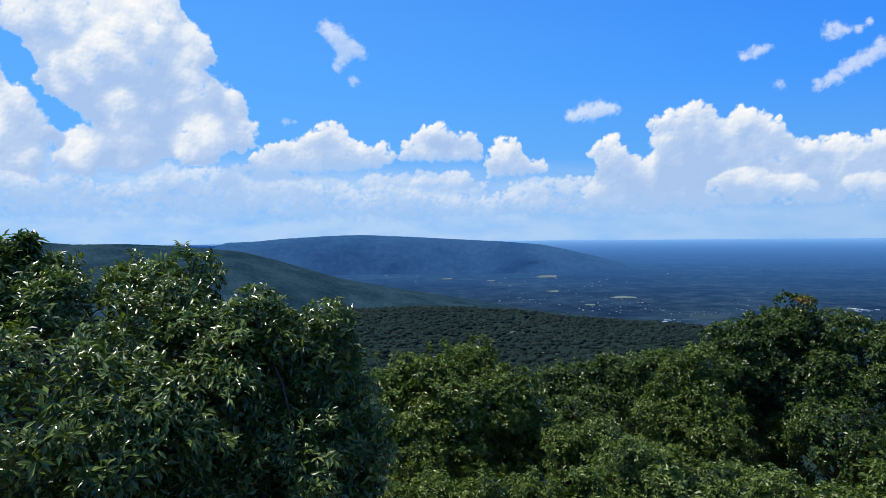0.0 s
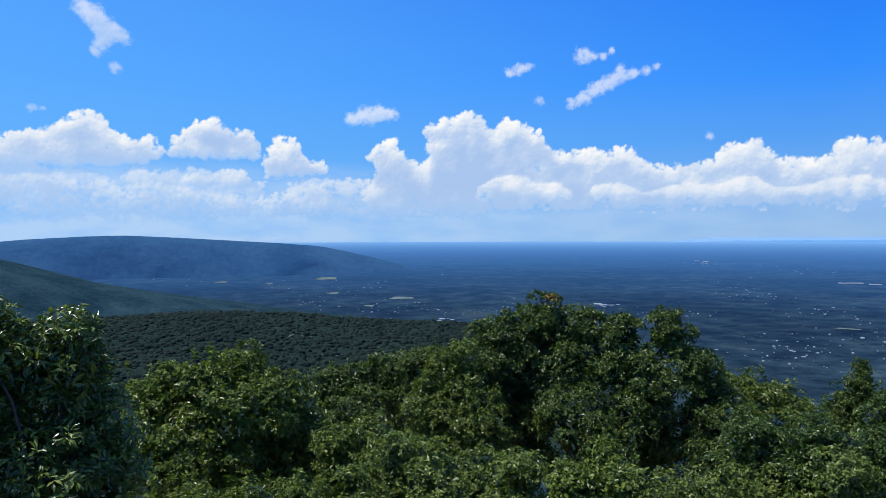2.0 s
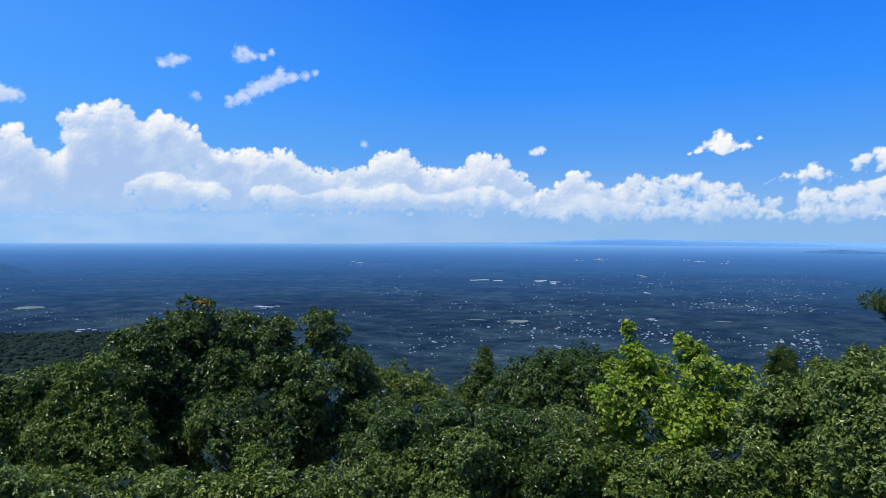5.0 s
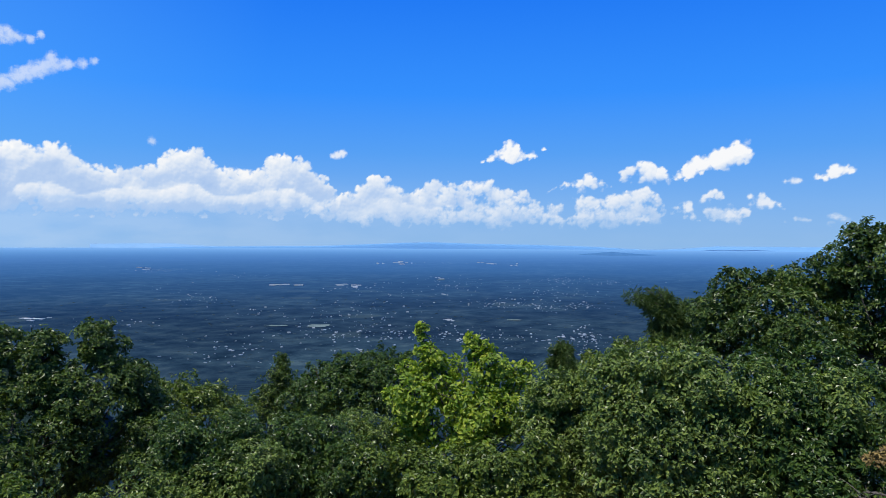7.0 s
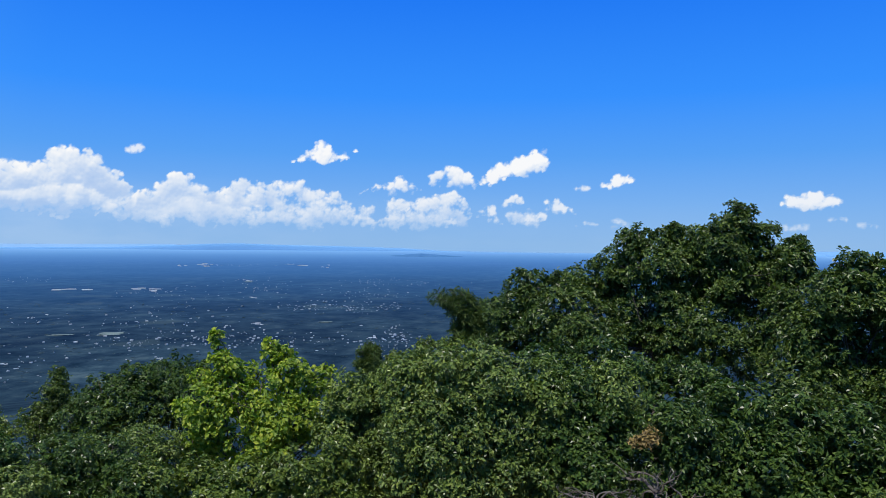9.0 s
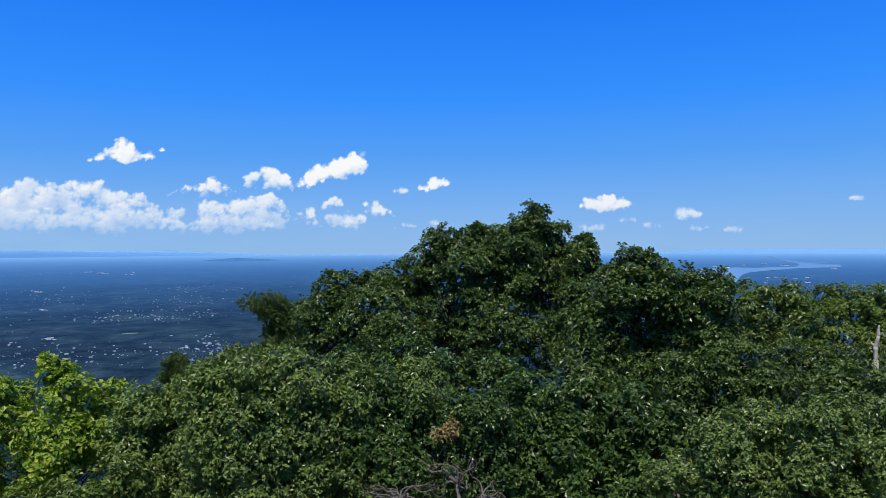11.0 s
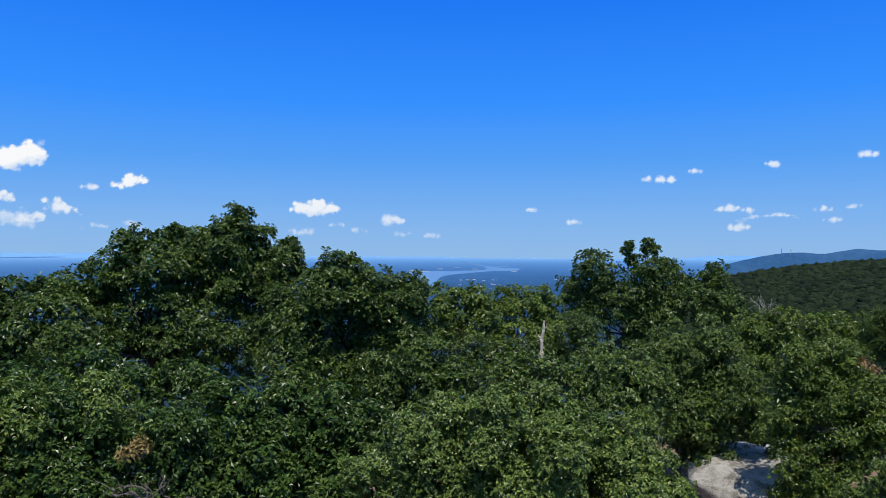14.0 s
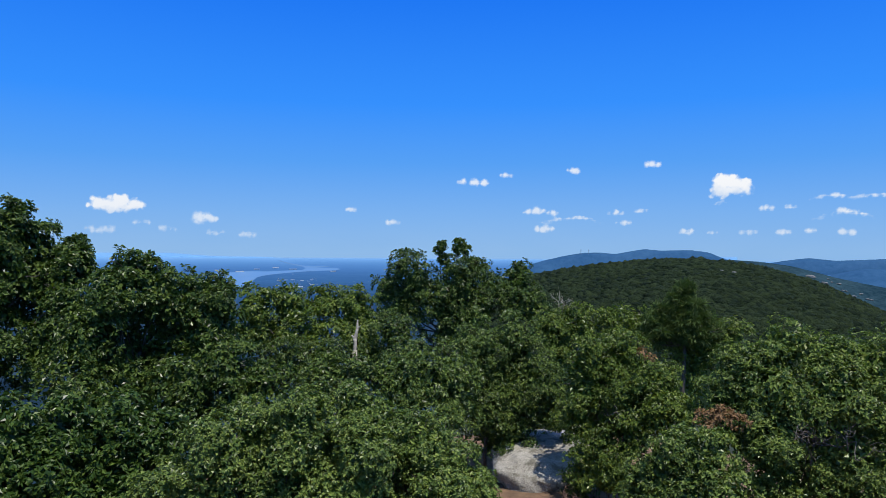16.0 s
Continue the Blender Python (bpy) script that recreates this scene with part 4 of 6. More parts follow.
tree("oak_shrub", [(71.0, -11.4, 7.7, 0.24), (70.4, -13.6, 7.7, 0.3), (73.0, -11.2, 7.8, 0.22), (72.2, -14.2, 7.7, 0.30), (74.5, -11.5, 7.7, 0.24), (76.1, -8.9, 7.7, 0.16), (76.2, -10.6, 7.7, 0.24), (78.6, -10.0, 7.7, 0.27), (74.1, -15.7, 7.7, 0.36), (77.4, -13.8, 7.7, 0.36), (80.7, -11.1, 7.7, 0.33), (80.3, -14.4, 7.7, 0.39), (72.0, -17.4, 7.7, 0.36), (76.7, -17.5, 7.7, 0.36)], SCRUB, "green scrub oak with upright shoots", leaf=0.051, density=457, **BUSH)
tree("oak_shrub", [(87.5, -11.9, 7.1, 0.32), (90.8, -10.8, 7.1, 0.30), (85.9, -14.8, 7.1, 0.32), (90.1, -14.9, 7.1, 0.35), (83.4, -17.7, 7.1, 0.32), (87.6, -18.2, 7.1, 0.32)], SCRUB, "scrub oak against the big oak", leaf=0.051, density=474, **BUSH)
tree("oak_shrub", [(75.8, -10.8, 6.8, 0.29), (78.9, -10.3, 6.9, 0.31), (82.1, -10.2, 6.9, 0.31), (85.5, -11.2, 6.9, 0.31), (77.2, -13.5, 6.8, 0.37), (81.4, -13.6, 6.9, 0.37), (79.0, -16.2, 6.8, 0.37), (84.0, -16.4, 6.9, 0.37)], SCRUB, "green scrub oak with many upright shoots", leaf=0.051, density=474, **BUSH)
tree("oak_shrub", [(88.2, -11.4, 6.9, 0.31), (90.6, -13.5, 6.9, 0.31), (87.1, -14.4, 6.9, 0.31), (89.1, -16.8, 6.9, 0.37), (94.0, -16.7, 7.0, 0.31), (97.3, -15.3, 7.0, 0.31), (95.6, -12.4, 7.0, 0.31), (99.0, -17.6, 7.0, 0.37)], OAK_DARK, "dark scrub oak with a withered brown bough", leaf=0.051, density=474, withered=[(93.7, -13.5, 6.3, 0.08), (93.3, -14.2, 6.3, 0.08)], **BUSH)
tree("oak_shrub", [(99.6, -11.8, 7.4, 0.33), (103.0, -12.6, 7.4, 0.33), (106.5, -12.1, 7.4, 0.33), (101.4, -15.4, 7.4, 0.39), (106.1, -15.4, 7.4, 0.33), (104.0, -18.1, 7.4, 0.39), (109.0, -13.3, 7.5, 0.28), (107.8, -17.6, 7.4, 0.33)], OAK_DARK, "dark scrub oak under the skyline oaks", leaf=0.064, density=430, **BUSH)
tree("laurel_shrub", [(113.6, -14.0, 6.1, 0.27), (116.4, -12.3, 6.1, 0.24), (119.9, -11.7, 6.1, 0.24), (123.3, -11.7, 6.1, 0.24), (110.8, -16.5, 6.1, 0.27), (115.3, -16.2, 6.1, 0.31), (119.6, -15.1, 6.1, 0.33), (123.7, -14.7, 6.1, 0.31), (116.9, -18.7, 6.1, 0.31), (121.5, -17.8, 6.1, 0.36)], SCRUB, "broad low mound of fine-leaved scrub", leaf=0.034, slim=0.6, density=869, **BUSH)
tree("laurel_shrub", [(124.7, -12.7, 6.3, 0.23), (127.6, -13.3, 6.3, 0.23), (130.0, -14.7, 6.3, 0.23), (125.6, -15.7, 6.3, 0.28), (129.2, -17.0, 6.3, 0.28), (131.5, -16.5, 6.3, 0.21), (132.4, -17.6, 6.3, 0.18), (122.3, -14.0, 6.3, 0.23)], SCRUB, "fine-leaved scrub beside the bare ledge", leaf=0.034, slim=0.6, density=837, **BUSH)
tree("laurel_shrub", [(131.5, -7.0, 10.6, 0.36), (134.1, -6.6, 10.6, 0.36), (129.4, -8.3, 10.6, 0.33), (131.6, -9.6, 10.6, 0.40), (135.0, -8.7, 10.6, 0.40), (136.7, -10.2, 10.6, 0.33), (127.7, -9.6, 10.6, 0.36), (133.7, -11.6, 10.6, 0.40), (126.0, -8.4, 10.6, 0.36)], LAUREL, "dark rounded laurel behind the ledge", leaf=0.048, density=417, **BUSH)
tree("laurel_shrub", [(122.3, -8.4, 12.6, 0.43), (119.8, -8.4, 12.5, 0.43), (124.9, -6.3, 12.6, 0.38), (117.2, -8.4, 12.5, 0.43), (121.1, -10.5, 12.5, 0.48), (117.7, -10.9, 12.5, 0.48), (124.5, -10.1, 12.6, 0.48), (114.8, -9.1, 12.5, 0.48)], OAK, "green laurel below the dead snag", leaf=0.051, density=333, **BUSH)
tree("oak_shrub", [(140.0, -7.6, 9.6, 0.30), (142.2, -7.3, 9.6, 0.30), (139.6, -10.1, 9.6, 0.34), (142.5, -9.9, 9.6, 0.37), (144.8, -9.4, 9.6, 0.32), (140.5, -12.8, 9.6, 0.36), (143.3, -12.6, 9.6, 0.39), (145.6, -12.1, 9.6, 0.36), (141.3, -15.8, 9.6, 0.32), (144.1, -15.6, 9.6, 0.36)], FRESH, "light green scrub oak beside the ledge", leaf=0.048, density=430, withered=[(143.7, -7.4, 9.1, 0.09)], dead_leaf=RED, **BUSH)
tree("oak_shrub", [(152.9, -6.3, 9.1, 0.27), (150.8, -7.4, 9.1, 0.30), (154.9, -6.9, 9.1, 0.32), (157.5, -7.1, 9.1, 0.32), (149.3, -9.4, 9.1, 0.34), (152.5, -9.5, 9.1, 0.41), (155.9, -9.6, 9.1, 0.44), (148.6, -12.1, 9.1, 0.34), (151.9, -12.9, 9.1, 0.41), (155.2, -12.8, 9.1, 0.47), (147.5, -14.8, 9.1, 0.30), (150.5, -16.0, 9.1, 0.41), (154.3, -16.1, 9.1, 0.41)], SCRUB, "green scrub oak thicket with russet leaves", leaf=0.048, density=430, withered=[(147.9, -11.4, 8.3, 0.10), (149.0, -11.3, 8.3, 0.11), (149.9, -11.5, 8.3, 0.09)], dead_leaf=RED, **BUSH)
tree("oak_shrub", [(159.9, -6.7, 9.1, 0.41), (158.4, -10.0, 9.1, 0.44), (160.8, -10.0, 9.1, 0.47), (158.1, -13.5, 9.1, 0.47), (161.4, -13.6, 9.1, 0.54), (163.0, -8.4, 9.1, 0.47), (159.0, -15.7, 9.1, 0.47)], SCRUB, "green scrub oak at the thicket's edge", leaf=0.048, density=417, **BUSH)
tree("oak_tree", [(141.0, -5.5, 16.6, 0.45), (138.5, -5.4, 16.6, 0.45), (143.1, -5.6, 16.6, 0.45), (140.2, -7.0, 16.6, 0.57), (147.8, -5.9, 16.6, 0.41), (149.4, -6.2, 16.6, 0.45), (147.1, -7.5, 16.6, 0.51), (136.4, -6.3, 16.6, 0.51), (137.7, -7.9, 16.6, 0.51)], FRESH, "light green young oaks behind the ledge", leaf=0.077, density=212)

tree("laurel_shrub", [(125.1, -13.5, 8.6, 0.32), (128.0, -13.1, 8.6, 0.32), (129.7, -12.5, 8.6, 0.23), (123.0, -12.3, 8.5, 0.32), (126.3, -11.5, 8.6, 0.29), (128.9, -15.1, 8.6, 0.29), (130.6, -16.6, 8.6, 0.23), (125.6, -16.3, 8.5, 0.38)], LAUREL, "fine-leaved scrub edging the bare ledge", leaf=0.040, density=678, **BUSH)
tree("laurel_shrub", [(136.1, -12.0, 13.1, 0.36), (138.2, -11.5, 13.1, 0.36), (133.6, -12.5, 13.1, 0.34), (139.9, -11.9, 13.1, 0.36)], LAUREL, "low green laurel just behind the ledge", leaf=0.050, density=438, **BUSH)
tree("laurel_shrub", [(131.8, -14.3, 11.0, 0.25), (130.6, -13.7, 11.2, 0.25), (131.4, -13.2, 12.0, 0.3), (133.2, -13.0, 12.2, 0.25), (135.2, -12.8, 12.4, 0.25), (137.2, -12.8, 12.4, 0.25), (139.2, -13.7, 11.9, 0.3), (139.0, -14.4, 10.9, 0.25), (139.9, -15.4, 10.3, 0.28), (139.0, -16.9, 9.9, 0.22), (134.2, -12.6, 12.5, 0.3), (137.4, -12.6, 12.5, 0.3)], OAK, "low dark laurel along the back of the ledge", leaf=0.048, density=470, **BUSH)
tree("oak_shrub", [(143.7, -15.8, 8.2, 0.23), (145.6, -13.8, 8.2, 0.27), (147.9, -13.6, 8.2, 0.27), (146.4, -16.7, 8.2, 0.25), (149.0, -16.4, 8.2, 0.30)], SCRUB, "scrub oak spilling over small granite outcrops", leaf=0.050, density=438, **BUSH)

tree("oak_shrub", [(92.5, -10.1, 8.4, 0.38), (90.0, -9.2, 8.3, 0.35), (95.0, -10.5, 8.4, 0.32), (85.6, -9.4, 8.3, 0.32), (97.5, -10.2, 8.4, 0.32)], OAK_DARK, "dark scrub oak below the big oak", leaf=0.062, density=400, **BUSH)
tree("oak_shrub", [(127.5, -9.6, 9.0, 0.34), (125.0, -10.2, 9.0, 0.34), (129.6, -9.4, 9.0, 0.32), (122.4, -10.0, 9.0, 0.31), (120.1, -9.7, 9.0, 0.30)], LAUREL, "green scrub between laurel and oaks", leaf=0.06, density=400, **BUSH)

tree("oak_tree", [(75.5, -8.5, 13.2, 0.23), (77.6, -8.6, 13.2, 0.29), (79.6, -8.9, 13.2, 0.29), (81.6, -8.4, 13.2, 0.29), (78.8, -10.6, 13.2, 0.41), (75.9, -10.8, 13.2, 0.36), (73.4, -9.6, 13.2, 0.25)], FRESH, "young oak in front of the little pine", leaf=0.085, density=300)

for spec, more in PLANTS:
    grow(*spec, **more)


def pine(name, tiers, label):
    """A small pine: trunk, side boughs, tufts of needles."""
    L = [(np.array(spot(a, e, d)), r) for a, e, d, r in tiers]
    cen = np.mean([c for c, _ in L], axis=0)
    base = Vector((cen[0], cen[1], ground_z(cen[0], cen[1]) - 0.05))
    root = thing(name, base, label, "tree")
    b = np.array(base)
    top = max((c for c, _ in L), key=lambda c: c[2])
    wood = [tube((0, 0, 0), top - b, 0.055, 0.015, 7, 0.02, 6)]
    tips, outs = [], []
    for c, r in L:
        axis = np.array([cen[0], cen[1], c[2] - 0.15])
        for _ in range(12):
            v = rng.normal(size=3) * (1, 1, 0.5)
            v /= np.linalg.norm(v)
            e = c + v * r * rng.uniform(0.8, 1.5) + (0, 0, r * 0.3)
            wood.append(tube(axis - b, e - b, 0.025, 0.008, 4, 0.05, 3))
            for _ in range(13):
                f = rng.uniform(0.4, 1.05)
                p = axis * (1 - f) + e * f + rng.normal(size=3) * r * 0.12 * (1, 1, 0.6)
                tips.append(p)
                o = v + np.array([0, 0, 0.5]) + rng.normal(size=3) * 0.3
                outs.append(o / np.linalg.norm(o))
    part("trunk", mesh_from("trunk", *merge(wood), BARK, True), root, "dark scaly trunk and boughs")
    V, F = leaves_at(np.array(tips) - b, np.array(outs), 13, 0.15, 0.13, 0.0, simple=True)
    part("needles", mesh_from("needles", V, F, PINE), root)
    return root


pine("pine_tree", [(77.3, -4.8, 17.2, 0.35), (78.4, -5.6, 17.2, 0.35), (79.8, -5.8, 17.2, 0.32), (78.6, -6.9, 17.2, 0.30), (81.2, -5.5, 17.2, 0.35), (80.6, -6.8, 17.2, 0.32), (79.8, -7.7, 17.2, 0.30)], "dark little pine on the brow of the slope")
pine("pine_tree", [(146.3, -2.6, 16.1, 0.10), (146.0, -3.5, 16.1, 0.15), (147.0, -3.9, 16.1, 0.17), (145.0, -4.3, 16.1, 0.18), (146.2, -4.6, 16.1, 0.21), (147.4, -5.0, 16.1, 0.2), (144.2, -5.2, 16.1, 0.2), (145.5, -5.6, 16.1, 0.24), (147.0, -6.1, 16.1, 0.24), (144.3, -6.3, 16.1, 0.24), (148.1, -5.9, 16.1, 0.2)], "dark pine with ragged upright tips")
pine("pine_tree", [(70.6, -8.5, 22.2, 0.17), (70.6, -9.2, 22.2, 0.28), (70.4, -9.8, 22.2, 0.35), (71.0, -10.0, 22.2, 0.35)], "small pointed pine below the brow")


def bare_shrub(name, centre, spread, count, label, mat, rise=0.9, curl=0.16):
    """Leafless twigs, forking and crooked; a low rise makes them sprawl."""
    c = np.array(spot(*centre))
    base = Vector((c[0], c[1], ground_z(c[0], c[1])))
    root = thing(name, base, label, "shrub")
    b = np.array(base)
    hub = c - b - np.array([0, 0, spread * 1.1])
    wood = [tube((0, 0, 0), hub, 0.02, 0.014, 5, 0.08, 4)]
    for _ in range(count):
        v = rng.normal(size=3) * (0.6, 0.6, 0.4) + (0, 0, rise)
        v /= np.linalg.norm(v)
        elbow = hub + v * spread * rng.uniform(0.5, 1.0)
        turn = v + rng.normal(size=3) * 0.7
        e = elbow + turn / np.linalg.norm(turn) * spread * rng.uniform(0.5, 1.1)
        wood += [tube(hub, elbow, 0.009, 0.007, 5, curl, 5), tube(elbow, e, 0.007, 0.0035, 4, curl, 5)]
        for _ in range(5):
            w = turn + rng.normal(size=3) * 0.8
            s0 = elbow + (e - elbow) * rng.uniform(0.0, 0.95)
            wood.append(tube(s0, s0 + w * spread * 0.3, 0.0045, 0.0018, 3, curl, 3))
    part("dead_wood", mesh_from("dead_wood", *merge(wood), mat, True), root)
    return root


for spec in [(94.4, -15.6, 6.3, 0.17), (90.4, -16.6, 6.1, 0.17), (96.4, -16.4, 6.3, 0.16)]:
    bare_shrub("dead_shrub", spec[:3], spec[3], 8, "crooked leafless dead shrub sprawling among scrub oak", GREY_TWIG, 0.25, 0.22)
for spec in [(154.6, -10.4, 8.8, 0.28), (156.5, -10.5, 8.8, 0.25)]:
    bare_shrub("dead_shrub", spec[:3], spec[3], 9, "bare grey twigs sticking out of the thicket", GREY_TWIG, 0.45, 0.2)
for spec in [(137.2, -3.7, 16.6, 0.26), (137.9, -4.4, 16.6, 0.24)]:
    bare_shrub("dead_sapling", spec[:3], spec[3], 7, "pale leafless sapling among the oaks", PALE_TWIG, 1.3, 0.12)
bare_shrub("dead_shrub", (141.1, -10.9, 9.5), 0.22, 8, "grey leafless stems in front of scrub oak", GREY_TWIG, 1.0, 0.2)
bare_shrub("dead_shrub", (138.4, -17.2, 9.3), 0.17, 10, "dry reddish brush at the ledge's foot", BROWN_TWIG, 0.5, 0.2)


def snag():
    a, b2 = [spot(*q[:3]) for q in [(121.8, -7.6, 12.5, 0.01), (122.0, -5.3, 12.5, 0.01)]]
    base = Vector((a.x, a.y, ground_z(a.x, a.y)))
    root = thing("dead_snag", base, "broken pale dead trunk standing among green crowns", "tree")
    o = np.array(base)
    low, high = np.array(a) - o, np.array(b2) - o
    crook, bend = low * 0.62 + high * 0.38 + (0.012, 0.008, 0), low * 0.3 + high * 0.7 + (-0.008, -0.006, 0)
    wood = [tube((0, 0, 0), low, 0.05, 0.04, 8, 0.01, 4), tube(low, crook, 0.028, 0.033, 8, 0.01, 4), tube(crook, bend, 0.033, 0.022, 8, 0.01, 4), tube(bend, high, 0.024, 0.01, 8, 0.02, 4)]
    wood += [tube(crook, crook + (0.05, 0.04, 0.05), 0.026, 0.012, 6, 0.03, 3), tube(bend, bend + (-0.05, -0.03, 0.06), 0.018, 0.006, 5, 0.03, 3)]
    part("trunk", mesh_from("trunk", *merge(wood), DEADWOOD, True), root)


snag()


def ledge(name, centre, size, turn, label):
    """Smooth weathered granite, cracked, lying in the soil."""
    c = np.array(spot(*centre[:3]))
    V, F = ICO[4]
    out = []
    for v in V:
        q = Vector(v)
        if q.z < 0.0:
            side = max(math.hypot(q.x, q.y), 0.05)
            q = Vector((q.x / side ** 0.85, q.y / side ** 0.85, q.z * 2.2))
        k = 1 + 0.16 * noise.fractal(q * 1.6 + Vector(centre[:3]), 1.0, 2.0, 4)
        p = Vector((q.x * size[0], q.y * size[1], q.z * size[2])) * k
        p.z = min(p.z, size[2] * (0.7 + 0.12 * noise.noise(q * 3)))
        p.z += 0.02 * noise.fractal(p * 4, 1.0, 2.0, 4) + 0.14 * p.y
        out.append(Matrix.Rotation(radians(turn), 3, "Z") @ p)
    ob = new(name, mesh_from(name, np.array(out), F, ROCK, True))
    ob.location = (c[0], c[1], max(c[2], ground_z(c[0], c[1]) + 0.12) - size[2] * 0.7)
    return tagged(ob, label, "rock")


LEDGES = [(136.8, -14.3, 10.7, 0.01), (136.2, -18.8, 8.7, 0.01), (145.8, -15.9, 10.7, 0.01)]
ledge("rock_ledge", LEDGES[0], (0.78, 0.8, 0.21), -136, "pale grey granite ledge with a rounded top")
ledge("rock_ledge", LEDGES[1], (0.5, 0.28, 0.14), -45, "lower step of weathered granite")
ledge("rock_ledge", LEDGES[2], (0.35, 0.3, 0.15), 10, "small granite outcrop among shrubs")

# ---- the valley ----


def patch(name, az, el, w, h, mat, label, category, lift=1.6):
    """A field or clearing lying on the land, with an uneven edge."""
    n = 9
    pts = []
    for i in range(n):
        a = 2 * math.pi * i / n
        k = rng.uniform(0.6, 1.2)
        sq = 1 / max(abs(math.cos(a)), abs(math.sin(a))) ** 0.6
        pts.append(on_land(az + w * k * sq * math.cos(a) * 0.85, el + 0.6 * h * k * sq * math.sin(a), lift))
    c = sum(pts, Vector()) / n
    V = [c] + pts
    F = [(0, 1 + i, 1 + (i + 1) % n) for i in range(n)]
    F = [(a, c2, b) for a, b, c2 in F]
    ob = new(name, mesh_from(name, np.array(V), np.array(F), mat))
    return tagged(ob, label, category, "valley fields", "structure")


for az, el, w, h in [(0.23, -3.72, 0.68, 0.09), (8.25, -3.59, 0.96, 0.16), (14.28, -5.21, 1.37, 0.16), (9.47, -6.86, 1.09, 0.11), (11.68, -5.81, 0.50, 0.14), (5.92, -3.22, 0.36, 0.11), (8.73, -4.76, 0.64, 0.11), (3.87, -3.89, 0.41, 0.07), (-4.31, -3.21, 0.64, 0.07), (-1.81, -3.15, 0.55, 0.07)]:
    patch("valley_field", az, el, w, h, FIELD, "pale mown field in the valley", "field")
for az, el, w, h in [(50.52, -6.84, 1.09, 0.14), (47.19, -6.80, 1.00, 0.07)]:
    patch("valley_field", az, el, w, h, FIELD, "pale open ground among woods", "field")
for az, el, w, h in [(66.16, -6.38, 0.73, 0.07), (50.32, -6.94, 0.91, 0.09), (60.23, -3.19, 0.46, 0.05)]:
    patch("valley_field", az, el, w, h, FIELD, "pale open ground in the plain", "field")


def shrink(el):
    """How much smaller far things are drawn together with the far land."""
    d = VALLEY_DROP / math.tan(radians(-el))
    r = NEAR_D + (FAR_D - NEAR_D) * (el - NEAR_EL) / (FAR_EL - NEAR_EL)
    return r / (1000 * d)


def box(cx, cy, cz, lx, ly, lz, turn):
    c, s = math.cos(turn), math.sin(turn)
    V = []
    for x, y, z in ((-1, -1, 0), (1, -1, 0), (1, 1, 0), (-1, 1, 0), (-1, -1, 1), (1, -1, 1), (1, 1, 1), (-1, 1, 1)):
        px, py = x * lx / 2, y * ly / 2
        V.append((cx + c * px - s * py, cy + s * px + c * py, cz + z * lz))
    # gable ends
    for x in (-1, 1):
        px = x * lx / 2
        V.append((cx + c * px, cy + s * px, cz + lz * 1.35))
    F = [(0, 1, 5), (0, 5, 4), (1, 2, 6), (1, 6, 5), (2, 3, 7), (2, 7, 6), (3, 0, 4), (3, 4, 7), (4, 5, 9), (4, 9, 8), (6, 7, 8), (6, 8, 9), (7, 4, 8), (5, 6, 9)]
    return np.array(V), np.array(F)


def town(name, blocks, label):
    """Scattered pale houses, too far to tell apart."""
    pieces = []
    for az, el, w, h, count in blocks:
        for _ in range(int(count * 1.5)):
            a = az + rng.normal() * w * 0.6
            e = min(-1.0, el + rng.normal() * h * 0.6)
            p = on_land(a, e, 0)
            k = shrink(e)
            s = k * rng.choice([2.0, 2.6, 3.6, 6]) * rng.uniform(0.8, 1.2)
            pieces.append(box(p.x, p.y, p.z - s * 0.1, s * rng.uniform(1, 1.9), s, s * rng.uniform(0.35, 0.7), rng.uniform(0, 3.1)))
    ob = new(name, mesh_from(name, *merge(pieces), ROOF))
    return tagged(ob, label, "houses", kind="stuff")


def px_blocks(rows, counts):
    return [(*r, c) for r, c in zip(rows, counts)]


town("valley_houses", px_blocks([(13.64, -6.01, 2.73, 0.55), (20.31, -6.30, 2.73, 0.36), (7.02, -5.39, 3.64, 0.68), (9.71, -4.04, 5.45, 0.55), (-3.86, -3.48, 2.73, 0.27)], (26, 22, 26, 26, 10)), "scattered pale houses among the valley woods")
town("valley_houses", px_blocks([(34.82, -6.22, 2.73, 0.46), (41.11, -4.70, 1.82, 0.36), (43.77, -8.40, 3.64, 1.14), (50.93, -7.46, 4.09, 0.82), (45.48, -5.71, 2.73, 0.46), (39.32, -3.83, 2.73, 0.36), (57.51, -7.49, 4.55, 0.91), (39.32, -2.39, 2.05, 0.18), (45.03, -2.86, 1.37, 0.14), (53.68, -3.80, 2.05, 0.23), (60.68, -3.32, 2.73, 0.55), (53.69, -5.43, 4.55, 0.68), (24.81, -5.67, 2.73, 0.55), (10.27, -4.94, 2.73, 0.55)], (26, 22, 40, 40, 16, 14, 46, 44, 16, 30, 34, 26, 16, 16)), "scattered pale houses of a wooded suburb")
